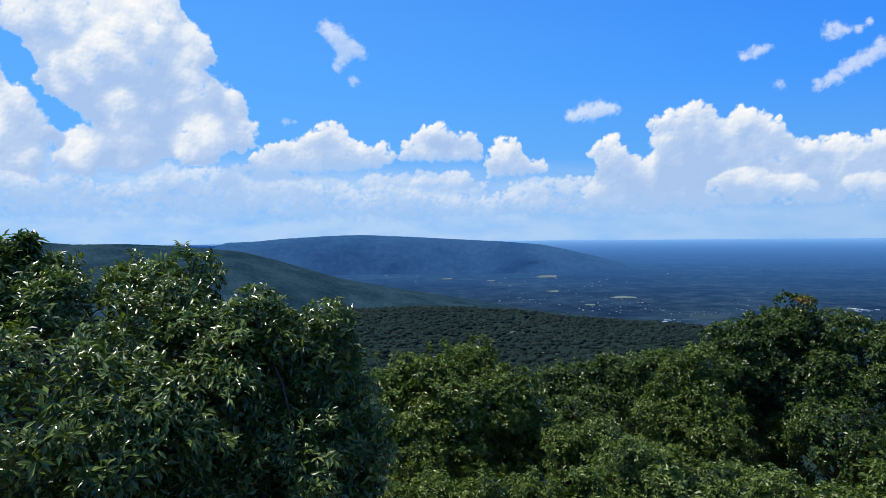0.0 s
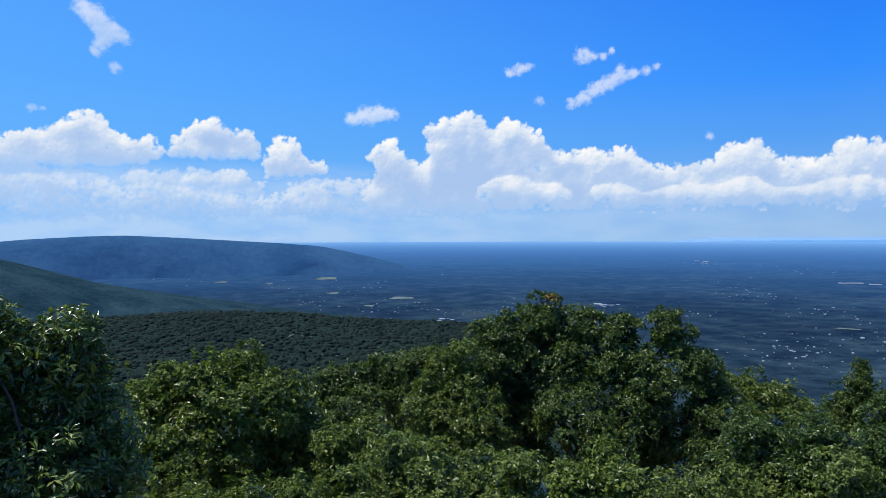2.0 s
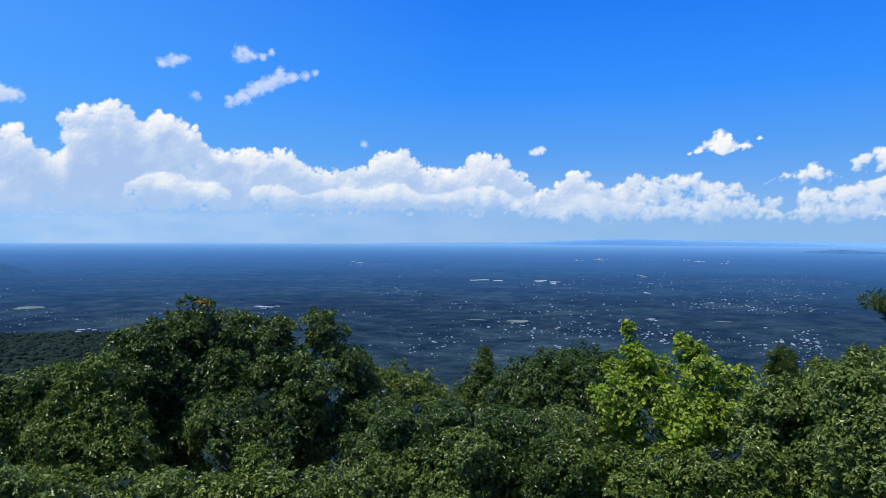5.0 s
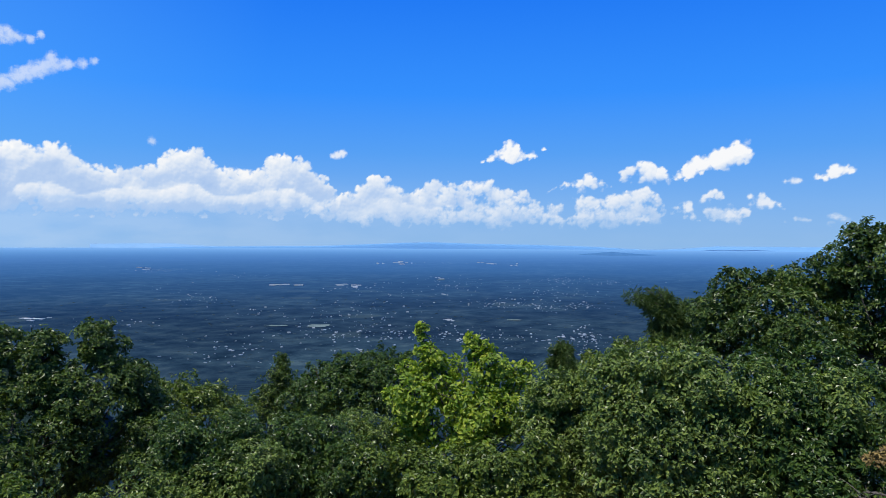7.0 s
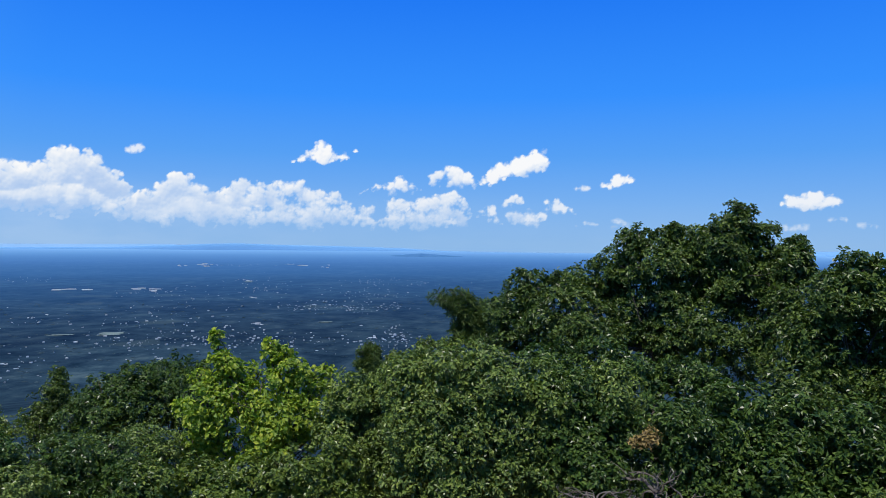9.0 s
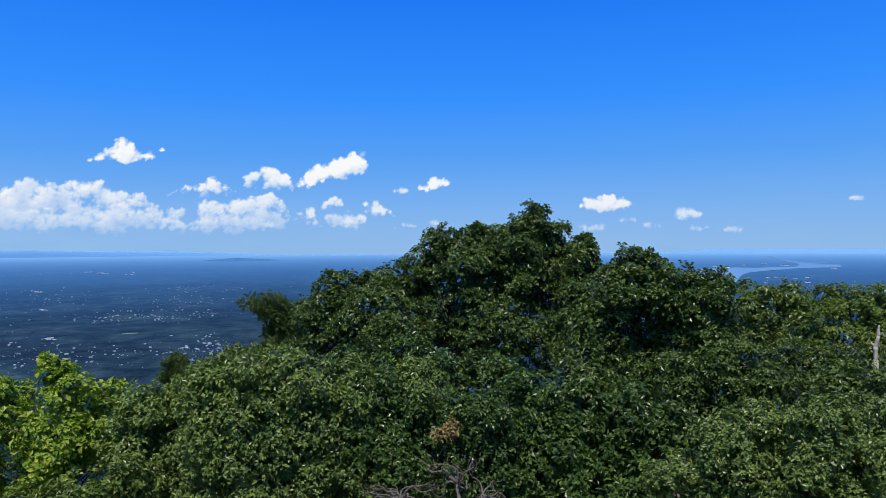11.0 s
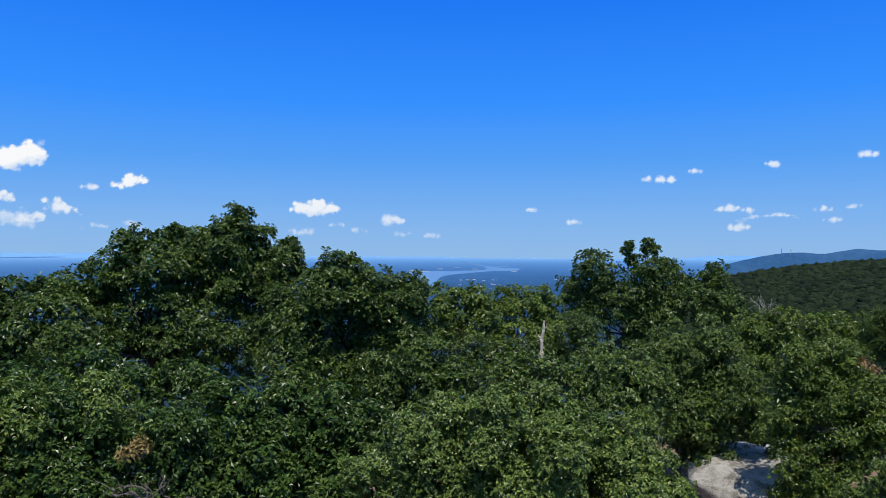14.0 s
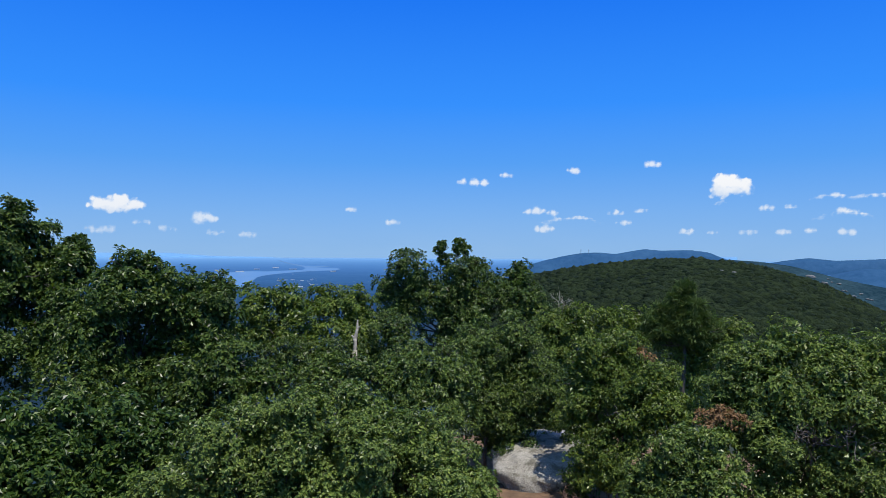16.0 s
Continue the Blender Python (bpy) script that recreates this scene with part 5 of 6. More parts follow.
town("valley_houses", px_blocks([(65.70, -5.04, 3.18, 0.41), (70.18, -5.19, 2.73, 0.36), (69.72, -3.14, 1.82, 0.23), (71.96, -7.80, 1.82, 0.73), (65.72, -7.87, 4.09, 0.73), (56.61, -7.49, 5.45, 0.82), (59.31, -1.87, 2.73, 0.09), (73.66, -3.25, 2.73, 0.27), (56.60, -4.33, 4.09, 0.46), (63.42, -3.62, 4.55, 0.36), (70.17, -4.20, 2.73, 0.36), (52.10, -6.12, 4.09, 0.68), (70.21, -8.65, 1.82, 0.36)], (70, 60, 40, 50, 50, 50, 20, 24, 26, 26, 36, 36, 26)), "pale roofs of a small town on the plain")


def warehouse(az, el, length, high=0.3, group="valley warehouses"):
    """A long flat-roofed building, length in degrees."""
    p = on_land(az, el, 0)
    r = math.hypot(p.x, p.y)
    L = 2 * r * math.tan(radians(length))
    h = r * math.tan(radians(high * (0.1 if el > -3 else 0.18)))
    root = thing("warehouse", p, "long white flat-roofed building on the plain", "building", group)
    root.rotation_euler = (0, 0, -radians(az) + rng.uniform(-0.15, 0.15))
    L *= 0.75
    D = min(L * 0.5, 60)
    bm = bmesh.new()
    bmesh.ops.create_cube(bm, size=1.0, matrix=Matrix.LocRotScale((0, 0, h / 2 - 0.3), None, (L, D, h)))
    me = bpy.data.meshes.new("walls")
    bm.to_mesh(me)
    bm.free()
    me.materials.append(WHITE_WALL)
    part("walls", me, root)
    bm = bmesh.new()
    bmesh.ops.create_cube(bm, size=1.0, matrix=Matrix.LocRotScale((0, 0, h - 0.25), None, (L * 1.02, D * 1.02, h * 0.12)))
    me = bpy.data.meshes.new("roof")
    bm.to_mesh(me)
    bm.free()
    me.materials.append(WHITE_WALL)
    part("roof", me, root)


for az, el, w in [(18.06, -6.96, 1.09), (30.67, -5.67, 1.28)]:
    for q in range(4):
        warehouse(az + rng.uniform(-0.9, 0.9) * w, el + rng.uniform(-0.1, 0.1), w * rng.uniform(0.12, 0.45), 0.25)
for az, el, w in [(47.80, -3.69, 1.37), (57.26, -1.84, 0.82), (52.50, -3.70, 0.91), (58.78, -6.61, 0.41), (61.06, -6.46, 0.64), (54.12, -8.91, 0.73), (30.72, -5.79, 0.91), (61.94, -7.99, 0.36), (55.39, -1.96, 0.36), (51.75, -8.89, 0.27), (60.15, -3.06, 0.36), (37.75, -2.26, 0.64)]:
    for q in range(4):
        warehouse(az + rng.uniform(-0.9, 0.9) * w, el + rng.uniform(-0.1, 0.1), w * rng.uniform(0.12, 0.45), 0.25)
for az, el, w in [(53.43, -3.74, 0.73), (63.87, -1.84, 0.73), (57.49, -1.93, 0.64), (69.76, -7.69, 0.41), (71.52, -6.80, 0.32), (66.13, -1.96, 0.36), (61.86, -8.19, 0.41), (60.69, -4.41, 0.36)]:
    for q in range(4):
        warehouse(az + rng.uniform(-0.9, 0.9) * w, el + rng.uniform(-0.1, 0.1), w * rng.uniform(0.12, 0.45), 0.25)


def sheet(name, outline, mat, label, category, lift=1.2):
    """Flat water following the land, inside an outline."""
    pts = [on_land(a, e, lift) for a, e in outline]
    bm = bmesh.new()
    bm.faces.new([bm.verts.new(p) for p in pts])
    bmesh.ops.triangulate(bm, faces=bm.faces[:])
    me = bpy.data.meshes.new(name)
    bm.to_mesh(me)
    bm.free()
    me.materials.append(mat)
    return tagged(new(name, me), label, category, kind="structure")


sheet("water", [(109.7, -1.87), (110.94, -1.84), (112.21, -1.76), (113.7, -1.78), (114.78, -1.72), (115.65, -1.7), (116.35, -1.66), (116.57, -1.53), (116.35, -1.42), (115.74, -1.3), (115.0, -1.12), (114.43, -0.94), (114.65, -0.92), (115.43, -1.14), (116.3, -1.3), (117.05, -1.38), (117.85, -1.36), (118.51, -1.34), (118.29, -1.4), (117.4, -1.47), (118.07, -1.49), (119.09, -1.5), (119.27, -1.61), (119.0, -1.7), (118.07, -1.72), (116.96, -1.76), (115.87, -1.84), (114.78, -1.94), (113.91, -2.04), (113.27, -2.13), (112.84, -2.25), (112.59, -2.47), (112.38, -2.78), (112.21, -3.12), (111.36, -3.2), (109.7, -3.17)], WATER, "broad pale blue river winding past a wooded point", "river")
town("river_town", px_blocks([(116.17, -2.59, 2.28, 0.36), (115.03, -1.87, 0.64, 0.14), (117.54, -2.81, 1.82, 0.27), (119.81, -2.79, 1.82, 0.27)], (40, 10, 20, 12)), "pale buildings on the wooded river point")


for az, el, w in [(112.84, -1.59, 0.3), (114.26, -1.49, 0.3), (115.6, -1.59, 0.36), (111.57, -1.78, 0.42), (114.48, -2.47, 0.18), (115.04, -2.45, 0.21), (115.56, -2.44, 0.18), (116.3, -2.51, 0.18), (117.05, -2.45, 0.18), (117.09, -2.81, 0.24), (116.0, -3.0, 0.49), (114.39, -2.87, 0.21), (118.73, -1.76, 0.27), (122.1, -2.37, 0.24)]:
    warehouse(az, el, w, 0.3, "river buildings")


def toward(surf, az, el):
    """The place on a hillside that lies nearest a line of sight."""
    w = np.array(way(az, el))
    v = surf.reshape(-1, 3) - (0, 0, EYE)
    v = v / np.linalg.norm(v, axis=1, keepdims=True)
    return surf.reshape(-1, 3)[np.argmax(v @ w)]


def outcrop(surf, az, el, w, mat, label, name="rock_outcrop"):
    """A weathered shelf of rock, broken and low."""
    p = toward(surf, az, el)
    s = 0.42 * np.linalg.norm(p) * math.tan(radians(w))
    V, F = ICO[2]
    k = np.array([1 + 0.45 * noise.fractal(Vector(v) * 2.2 + Vector((az, el, 0)), 1.0, 2.0, 3) for v in V])[:, None]
    ob = new(name, mesh_from(name, V * k * (s * rng.uniform(0.9, 1.5), s * 0.7, s * rng.uniform(0.3, 0.5)), F, mat))
    ob.location = p + np.array([0, 0, 1.4])
    ob.rotation_euler = (rng.uniform(-0.2, 0.2), rng.uniform(-0.25, 0.25), -radians(az))
    return tagged(ob, label, "rock", "hillside outcrops")


for az, el, w in [(148.95, -1.44, 0.32), (149.81, -1.72, 0.36), (148.31, -1.19, 0.18)]:
    outcrop(wood_surf, az, el, w, OUTCROP, "pale rock showing through the hill's woods")
for az, el, w in [(153.60, -1.60, 0.46), (154.33, -1.83, 0.41), (155.23, -1.97, 0.55), (155.94, -2.23, 0.46), (156.47, -2.49, 0.55), (157.16, -2.75, 0.41), (157.78, -2.92, 0.46), (158.52, -3.20, 0.36), (155.76, -1.79, 0.32)]:
    for _ in range(2):
        outcrop(ledge_surf, az + rng.uniform(-0.3, 0.3), el + rng.uniform(-0.2, 0.2), w * rng.uniform(0.35, 0.9), OUTCROP, "pale cliff ledge on the wooded ridge")
for az, el, w in [(5.42, -8.08, 0.46), (6.32, -8.21, 0.41), (7.00, -8.39, 0.27), (7.89, -9.49, 0.36), (9.00, -9.83, 0.32)]:
    outcrop(near_surf, az, el, w, CLEARING, "dry clearing on the wooded ridge", "clearing")


def mast(az, el, h, label):
    p = spot(az, el, 4400)
    root = thing("radio_mast", p - Vector((0, 0, 12)), label, "mast", "radio masts")
    part("pole", mesh_from("pole", *tube((0, 0, 0), (0, 0, 12 + h), 1.6, 0.8, 6, 0, 3), MAST, True), root)
    part("aerial", mesh_from("aerial", *tube((-4, 0, 12 + h * 0.7), (4, 0, 12 + h * 0.7), 0.7, 0.7, 5, 0, 1), MAST, True), root)


for az, el in [(138.48, -0.12), (139.09, -0.16)]:
    mast(az, el, 22, "thin grey radio mast on the far mountain")

# ---- clouds ----


CLOUDS = []


def cloud(lobes, thin=0.0):
    small = max(r for _, _, r in lobes) < 1.2
    if small and thin == 0:
        # small fair-weather puffs: flat below, longer than high
        tiny = max(r for _, _, r in lobes) < 0.6
        thin = 0.4 if tiny else 0.06
        wide = 1.5 if tiny else 0.9
        lobes = lobes + [(a + rng.uniform(-wide, wide) * r, e - rng.uniform(0.0, 0.25) * r, r * rng.uniform(0.45, 0.75)) for a, e, r in lobes for _ in range(4)]
    CLOUDS.append((lobes, thin))


cloud([(-29.60, 15.00, 2.28), (-25.69, 15.84, 2.73), (-21.91, 15.86, 2.50), (-19.59, 13.69, 2.19), (-24.64, 12.90, 3.41), (-28.26, 12.93, 1.91), (-22.02, 10.72, 3.18), (-25.81, 10.06, 2.28), (-19.25, 10.46, 2.28), (-16.80, 9.95, 1.64), (-15.79, 7.87, 1.55), (-23.48, 14.55, 3.41), (-20.02, 12.05, 2.05), (-22.17, 12.71, 2.73), (-19.67, 9.41, 2.50), (-26.45, 14.25, 2.73), (-20.88, 8.53, 2.73), (-23.95, 9.79, 2.73), (-27.23, 11.51, 2.28), (-18.90, 7.14, 2.73), (-23.25, 6.99, 2.73), (-26.62, 6.04, 2.05)])
cloud([(-31.41, 8.68, 2.05), (-29.94, 7.26, 1.73), (-33.38, 7.60, 3.18), (-31.49, 5.06, 2.28), (-34.23, 11.16, 2.73), (-36.47, 5.20, 3.64)])
cloud([(83.02, 6.52, 1.00), (81.66, 6.03, 1.00), (80.27, 5.65, 0.91), (79.26, 5.04, 0.68)])
cloud([(89.30, 4.88, 0.64), (90.16, 5.01, 0.55), (88.24, 4.57, 0.41)])
cloud([(86.62, 4.42, 0.36)])
cloud([(51.92, 6.67, 0.41), (52.27, 6.85, 0.32)])
cloud([(102.68, 3.25, 0.77), (101.54, 3.16, 0.64), (103.95, 3.24, 0.64), (103.36, 3.70, 0.41)])
cloud([(108.56, 2.31, 0.59), (109.23, 2.40, 0.46)])
cloud([(149.39, 4.90, 1.00), (148.60, 4.50, 0.73), (150.36, 4.75, 0.82), (148.79, 5.42, 0.55)])
cloud([(135.00, 3.20, 0.41), (136.34, 3.02, 0.32), (134.33, 3.11, 0.27)])
cloud([(130.01, 5.45, 0.41), (129.10, 5.49, 0.32), (130.83, 5.41, 0.32)])
cloud([(-9.23, 15.90, 0.68), (-8.37, 15.33, 0.91), (-7.73, 14.75, 0.91), (-7.09, 14.36, 0.82), (-6.30, 14.10, 0.55), (-7.96, 13.50, 0.68), (-8.27, 12.98, 0.50), (-7.03, 11.98, 0.50)], 0.8)
cloud([(27.94, 10.13, 0.59), (28.84, 10.54, 0.68), (29.82, 11.09, 0.73), (30.72, 11.54, 0.73), (31.62, 11.94, 0.68), (32.52, 12.17, 0.55), (33.56, 12.27, 0.46), (34.33, 12.54, 0.36), (31.62, 12.59, 0.41)], 0.8)
cloud([(28.65, 13.62, 0.73), (29.46, 13.56, 0.50), (30.27, 13.50, 0.36), (30.89, 13.93, 0.32)], 0.7)
cloud([(10.29, 8.98, 0.64), (11.27, 9.31, 0.77), (12.39, 9.49, 0.82), (13.49, 9.37, 0.64), (11.81, 9.12, 0.73)], 0.7)
cloud([(22.94, 12.56, 0.50), (23.75, 12.78, 0.59), (24.47, 12.96, 0.46)], 0.8)
cloud([(25.27, 10.28, 0.46)], 1.0)
cloud([(-12.36, 8.81, 0.41), (-11.71, 8.74, 0.27)], 1.0)
cloud([(38.15, 7.18, 0.41)], 1.0)
for a, e, r in [(132.50, 5.99, 0.36), (137.87, 6.31, 0.46), (143.89, 6.80, 0.46), (141.15, 3.04, 0.41), (143.07, 3.16, 0.32), (146.20, 1.54, 0.41), (151.90, 3.26, 0.41), (153.50, 3.27, 0.36), (123.44, 2.23, 0.41), (120.14, 3.19, 0.32), (150.76, 1.48, 0.41), (153.03, 1.47, 0.41), (154.68, 1.58, 0.36), (156.80, 1.49, 0.46), (141.80, 2.20, 0.41), (135.68, 1.76, 0.55), (148.22, 1.45, 0.32), (148.80, 3.65, 0.27)]:
    cloud([(a, e, r * 0.7)] + [(a + rng.uniform(-1.5, 1.5) * r, e - rng.uniform(-0.1, 0.25) * r, r * rng.uniform(0.4, 0.65)) for _ in range(6)], 0.45)

for a, e, r in [(98.9, 1.1, 0.5), (101.6, 1.35, 0.5), (104.4, 1.9, 0.35), (106.2, 1.45, 0.4), (109.6, 1.2, 0.4), (112.2, 1.1, 0.45)]:
    cloud([(a + rng.uniform(-1.8, 1.8) * r, e + rng.uniform(-0.2, 0.2) * r, r * rng.uniform(0.4, 0.7)) for _ in range(7)], 0.8)

# long rows of cumulus: billowing tops over flat, dim bases
ROWS_OF_CLOUD = []


def cumulus(top, base, thin=0.0, dim=0.0, soft=0.85):
    ROWS_OF_CLOUD.append((top, base, thin, dim, soft))


cumulus([(-43.13, 5.80), (-37.92, 4.77), (-31.83, 4.66), (-29.84, 4.03), (-27.73, 4.41), (-24.82, 3.87), (-22.53, 4.45), (-19.75, 5.01), (-16.88, 5.49), (-14.80, 4.00), (-11.78, 4.45), (-8.71, 3.79), (-4.21, 5.12), (-3.32, 3.77), (-0.15, 3.06)], [(-43.23, 1.35), (-0.17, 0.93)], 0.35, 0.1, 1.6)
cumulus([(-8.28, 3.12), (-4.68, 3.78), (-1.05, 3.30), (3.03, 2.80), (6.20, 3.83), (8.89, 4.26), (10.21, 4.54), (11.53, 4.33), (12.39, 3.29), (18.30, 2.92), (20.33, 2.43)], [(-8.30, 1.32), (20.32, 1.16)], 0.3, 0.12, 1.4)
cumulus([(-15.63, 5.08), (-14.98, 6.17), (-13.90, 7.05), (-12.60, 7.47), (-10.86, 7.75), (-9.30, 9.08), (-8.19, 8.66), (-7.32, 7.57), (-5.98, 7.09), (-4.63, 7.36), (-4.10, 6.24), (-3.76, 4.90)], [(-15.64, 4.64), (-3.75, 5.12)])
cumulus([(-3.39, 5.34), (-3.10, 6.46), (-2.36, 8.02), (-0.99, 8.89), (0.60, 8.74), (0.90, 7.41), (1.36, 8.20), (2.40, 8.10), (2.89, 6.84), (3.33, 5.72)], [(-3.38, 5.75), (3.33, 5.76)])
cumulus([(-2.18, 3.99), (-1.72, 4.75), (-0.59, 4.42), (0.33, 5.09), (2.15, 5.06), (2.82, 3.93)], [(-2.19, 3.67), (2.81, 3.61)], 0.2)
cumulus([(3.77, 4.14), (4.06, 6.38), (4.53, 7.79), (5.56, 7.77), (6.13, 6.24), (6.89, 6.09), (8.01, 5.84), (8.44, 4.50)], [(3.77, 4.23), (8.44, 4.41)])
cumulus([(11.91, 3.44), (12.27, 6.50), (12.78, 7.51), (13.73, 7.62), (14.28, 6.33), (15.37, 5.70), (16.51, 5.59), (16.70, 8.79), (17.58, 9.25), (18.47, 9.40), (19.36, 9.95), (20.47, 9.40), (21.15, 8.45), (22.27, 7.89), (22.72, 9.21), (23.85, 8.78), (25.12, 8.17), (25.53, 7.37), (26.35, 6.48), (28.39, 6.61), (30.11, 6.74), (30.48, 5.80), (31.11, 6.82), (32.23, 6.90), (33.36, 5.55), (36.48, 5.06), (37.79, 5.48), (38.67, 5.82), (39.53, 6.67), (41.24, 7.01), (42.09, 6.25), (43.36, 5.57), (44.81, 5.31), (45.62, 5.54), (46.63, 5.89), (47.11, 6.67), (48.21, 6.87), (49.00, 6.33), (49.78, 5.35), (51.00, 5.09), (51.55, 3.43)], [(11.90, 1.82), (27.48, 1.79), (51.56, 2.12)], 0.0, 0.08)
cumulus([(20.23, 2.77), (20.68, 3.76), (22.04, 4.45), (23.85, 4.59), (24.75, 3.78), (26.57, 4.01), (27.94, 3.11)], [(20.23, 2.77), (27.94, 2.79)])
cumulus([(29.30, 2.88), (29.75, 3.69), (31.56, 3.86), (33.37, 3.08), (36.48, 3.73), (38.68, 3.48), (40.83, 4.20), (42.53, 3.20), (45.03, 3.38), (46.24, 3.78), (48.63, 3.93), (50.57, 2.84)], [(29.30, 2.79), (50.57, 2.63)], 0.1)
cumulus([(51.15, 1.71), (51.62, 3.02), (52.44, 3.61), (52.98, 4.12), (54.06, 4.56), (54.59, 5.18), (55.47, 5.14), (56.00, 4.28), (57.04, 3.97), (57.88, 3.82), (58.37, 4.37), (59.67, 4.12)], [(51.15, 1.79), (59.70, 1.57)])
cumulus([(49.20, 1.72), (50.29, 2.76), (52.06, 3.33), (53.18, 3.70), (53.85, 4.16), (54.52, 4.89), (55.87, 5.18), (56.37, 4.28), (57.46, 4.07), (58.60, 3.40), (59.05, 4.76), (59.73, 4.94), (60.64, 4.54), (61.10, 4.86), (63.37, 4.91), (64.27, 5.05), (64.55, 3.97), (66.99, 4.23), (67.26, 3.42), (68.34, 3.33), (69.45, 2.88), (70.24, 3.55), (73.61, 3.61), (74.46, 4.04), (75.74, 4.07), (76.58, 4.32), (77.09, 3.45), (77.84, 3.35), (78.66, 3.94), (79.27, 3.55), (79.58, 1.61)], [(49.20, 1.41), (79.58, 1.44)], 0.1, 0.2)
cumulus([(53.86, 2.22), (55.66, 3.28), (57.47, 2.84), (59.29, 2.40), (61.11, 2.73), (63.38, 2.42), (65.64, 3.20), (67.90, 2.43), (70.12, 1.85), (72.75, 2.74), (74.48, 2.29), (76.60, 1.84)], [(53.86, 1.00), (76.61, 1.10)], 0.3, 0.25)
cloud([(65.66, 7.46, 0.59), (64.94, 6.84, 0.59), (66.29, 6.83, 0.64), (64.26, 6.48, 0.41), (67.42, 6.73, 0.50), (68.40, 7.17, 0.27), (65.62, 6.48, 0.55), (63.59, 6.26, 0.23)])
cumulus([(68.42, 3.78), (70.10, 4.75), (70.99, 4.52), (71.85, 5.57), (72.73, 4.95), (73.94, 4.27)], [(68.42, 3.87), (73.95, 3.92)], 0.1)
cumulus([(74.11, 4.49), (74.87, 5.79), (75.93, 6.33), (76.81, 6.18), (77.15, 5.61), (77.65, 5.94), (77.91, 4.64)], [(74.11, 4.49), (77.91, 4.43)], 0.1)
cumulus([(79.97, 2.72), (80.69, 3.65), (81.40, 4.06), (81.88, 3.50), (82.67, 2.77)], [(79.97, 2.72), (82.67, 2.69)], 0.15)
cumulus([(83.29, 2.77), (84.01, 4.08), (84.58, 3.66), (85.72, 2.89), (86.28, 2.19)], [(83.29, 2.68), (86.28, 2.15)], 0.2)
cumulus([(77.52, 1.71), (78.26, 2.91), (79.56, 3.16), (79.90, 1.82)], [(77.52, 1.62), (79.90, 1.61)], 0.2)
cumulus([(81.98, 1.43), (82.67, 2.44), (83.45, 2.64), (83.77, 1.59)], [(81.98, 1.43), (83.77, 1.42)], 0.25)
cumulus([(154.66, 3.77), (155.38, 4.15), (156.43, 4.31), (157.47, 4.00), (158.49, 4.20), (160.13, 4.14)], [(154.66, 3.89), (160.13, 3.72)], 0.1, 0.0, 0.5)
cumulus([(154.81, 2.39), (155.74, 2.78), (156.79, 3.31), (157.48, 3.10), (158.49, 2.80), (158.96, 2.33)], [(154.81, 2.55), (158.96, 2.48)], 0.1, 0.0, 0.5)
cumulus([(135.00, 2.25), (136.34, 2.61), (138.11, 2.92), (139.07, 2.74), (140.04, 2.25)], [(135.00, 2.39), (140.04, 2.38)], 0.1, 0.0, 0.4)
cumulus([(85.92, 1.17), (86.17, 1.99), (87.92, 1.76), (89.33, 2.15), (90.71, 1.54)], [(85.92, 1.17), (90.71, 1.15)], 0.6, 0.2)

SHADES = [(-23.14, 9.90, 3.18), (-20.98, 8.47, 2.28), (-24.51, 12.08, 2.28), (-23.56, 6.34, 1.82), (-27.02, 5.00, 2.28), (19.54, 4.86, 2.05), (21.63, 3.51, 1.82), (0.40, 6.29, 1.00), (-15.61, 4.98, 1.82)]
SHADES += [(19.34, 4.20, 1.82), (0.44, 6.62, 1.09)]


def blurred(f, cells):
    """A soft box blur along both axes, twice."""
    k = np.ones(2 * cells + 1) / (2 * cells + 1)
    for _ in range(2):
        for ax in (0, 1):
            pad = [(cells, cells) if q == ax else (0, 0) for q in (0, 1)]
            c = np.cumsum(np.pad(f, [(p[0] + (1 if q == ax else 0), p[1]) for q, p in enumerate(pad)], mode="edge"), axis=ax)
            w = 2 * cells + 1
            f = (c[w:] - c[:-w]) / w if ax == 0 else (c[:, w:] - c[:, :-w]) / w
    return f


def puffs_of(lobes, levels=2):
    """Every head of a cumulus carries smaller heads on its upper and near side."""
    out, last = list(lobes), list(lobes)
    for level in range(levels):
        fresh = []
        for a, e, z, r in last:
            if r < 0.3:
                continue
            for _ in range(9 if level == 0 else 4):
                v = rng.normal(size=3) + (-0.15, 0.35, 0.5)
                v /= np.linalg.norm(v)
                k = r * rng.uniform(0.24, 0.48)
                fresh.append((a + v[0] * (r - 0.55 * k), e + v[1] * (r - 0.55 * k), z + v[2] * (r - 0.4 * k), k))
        out += fresh
        last = fresh
    return out


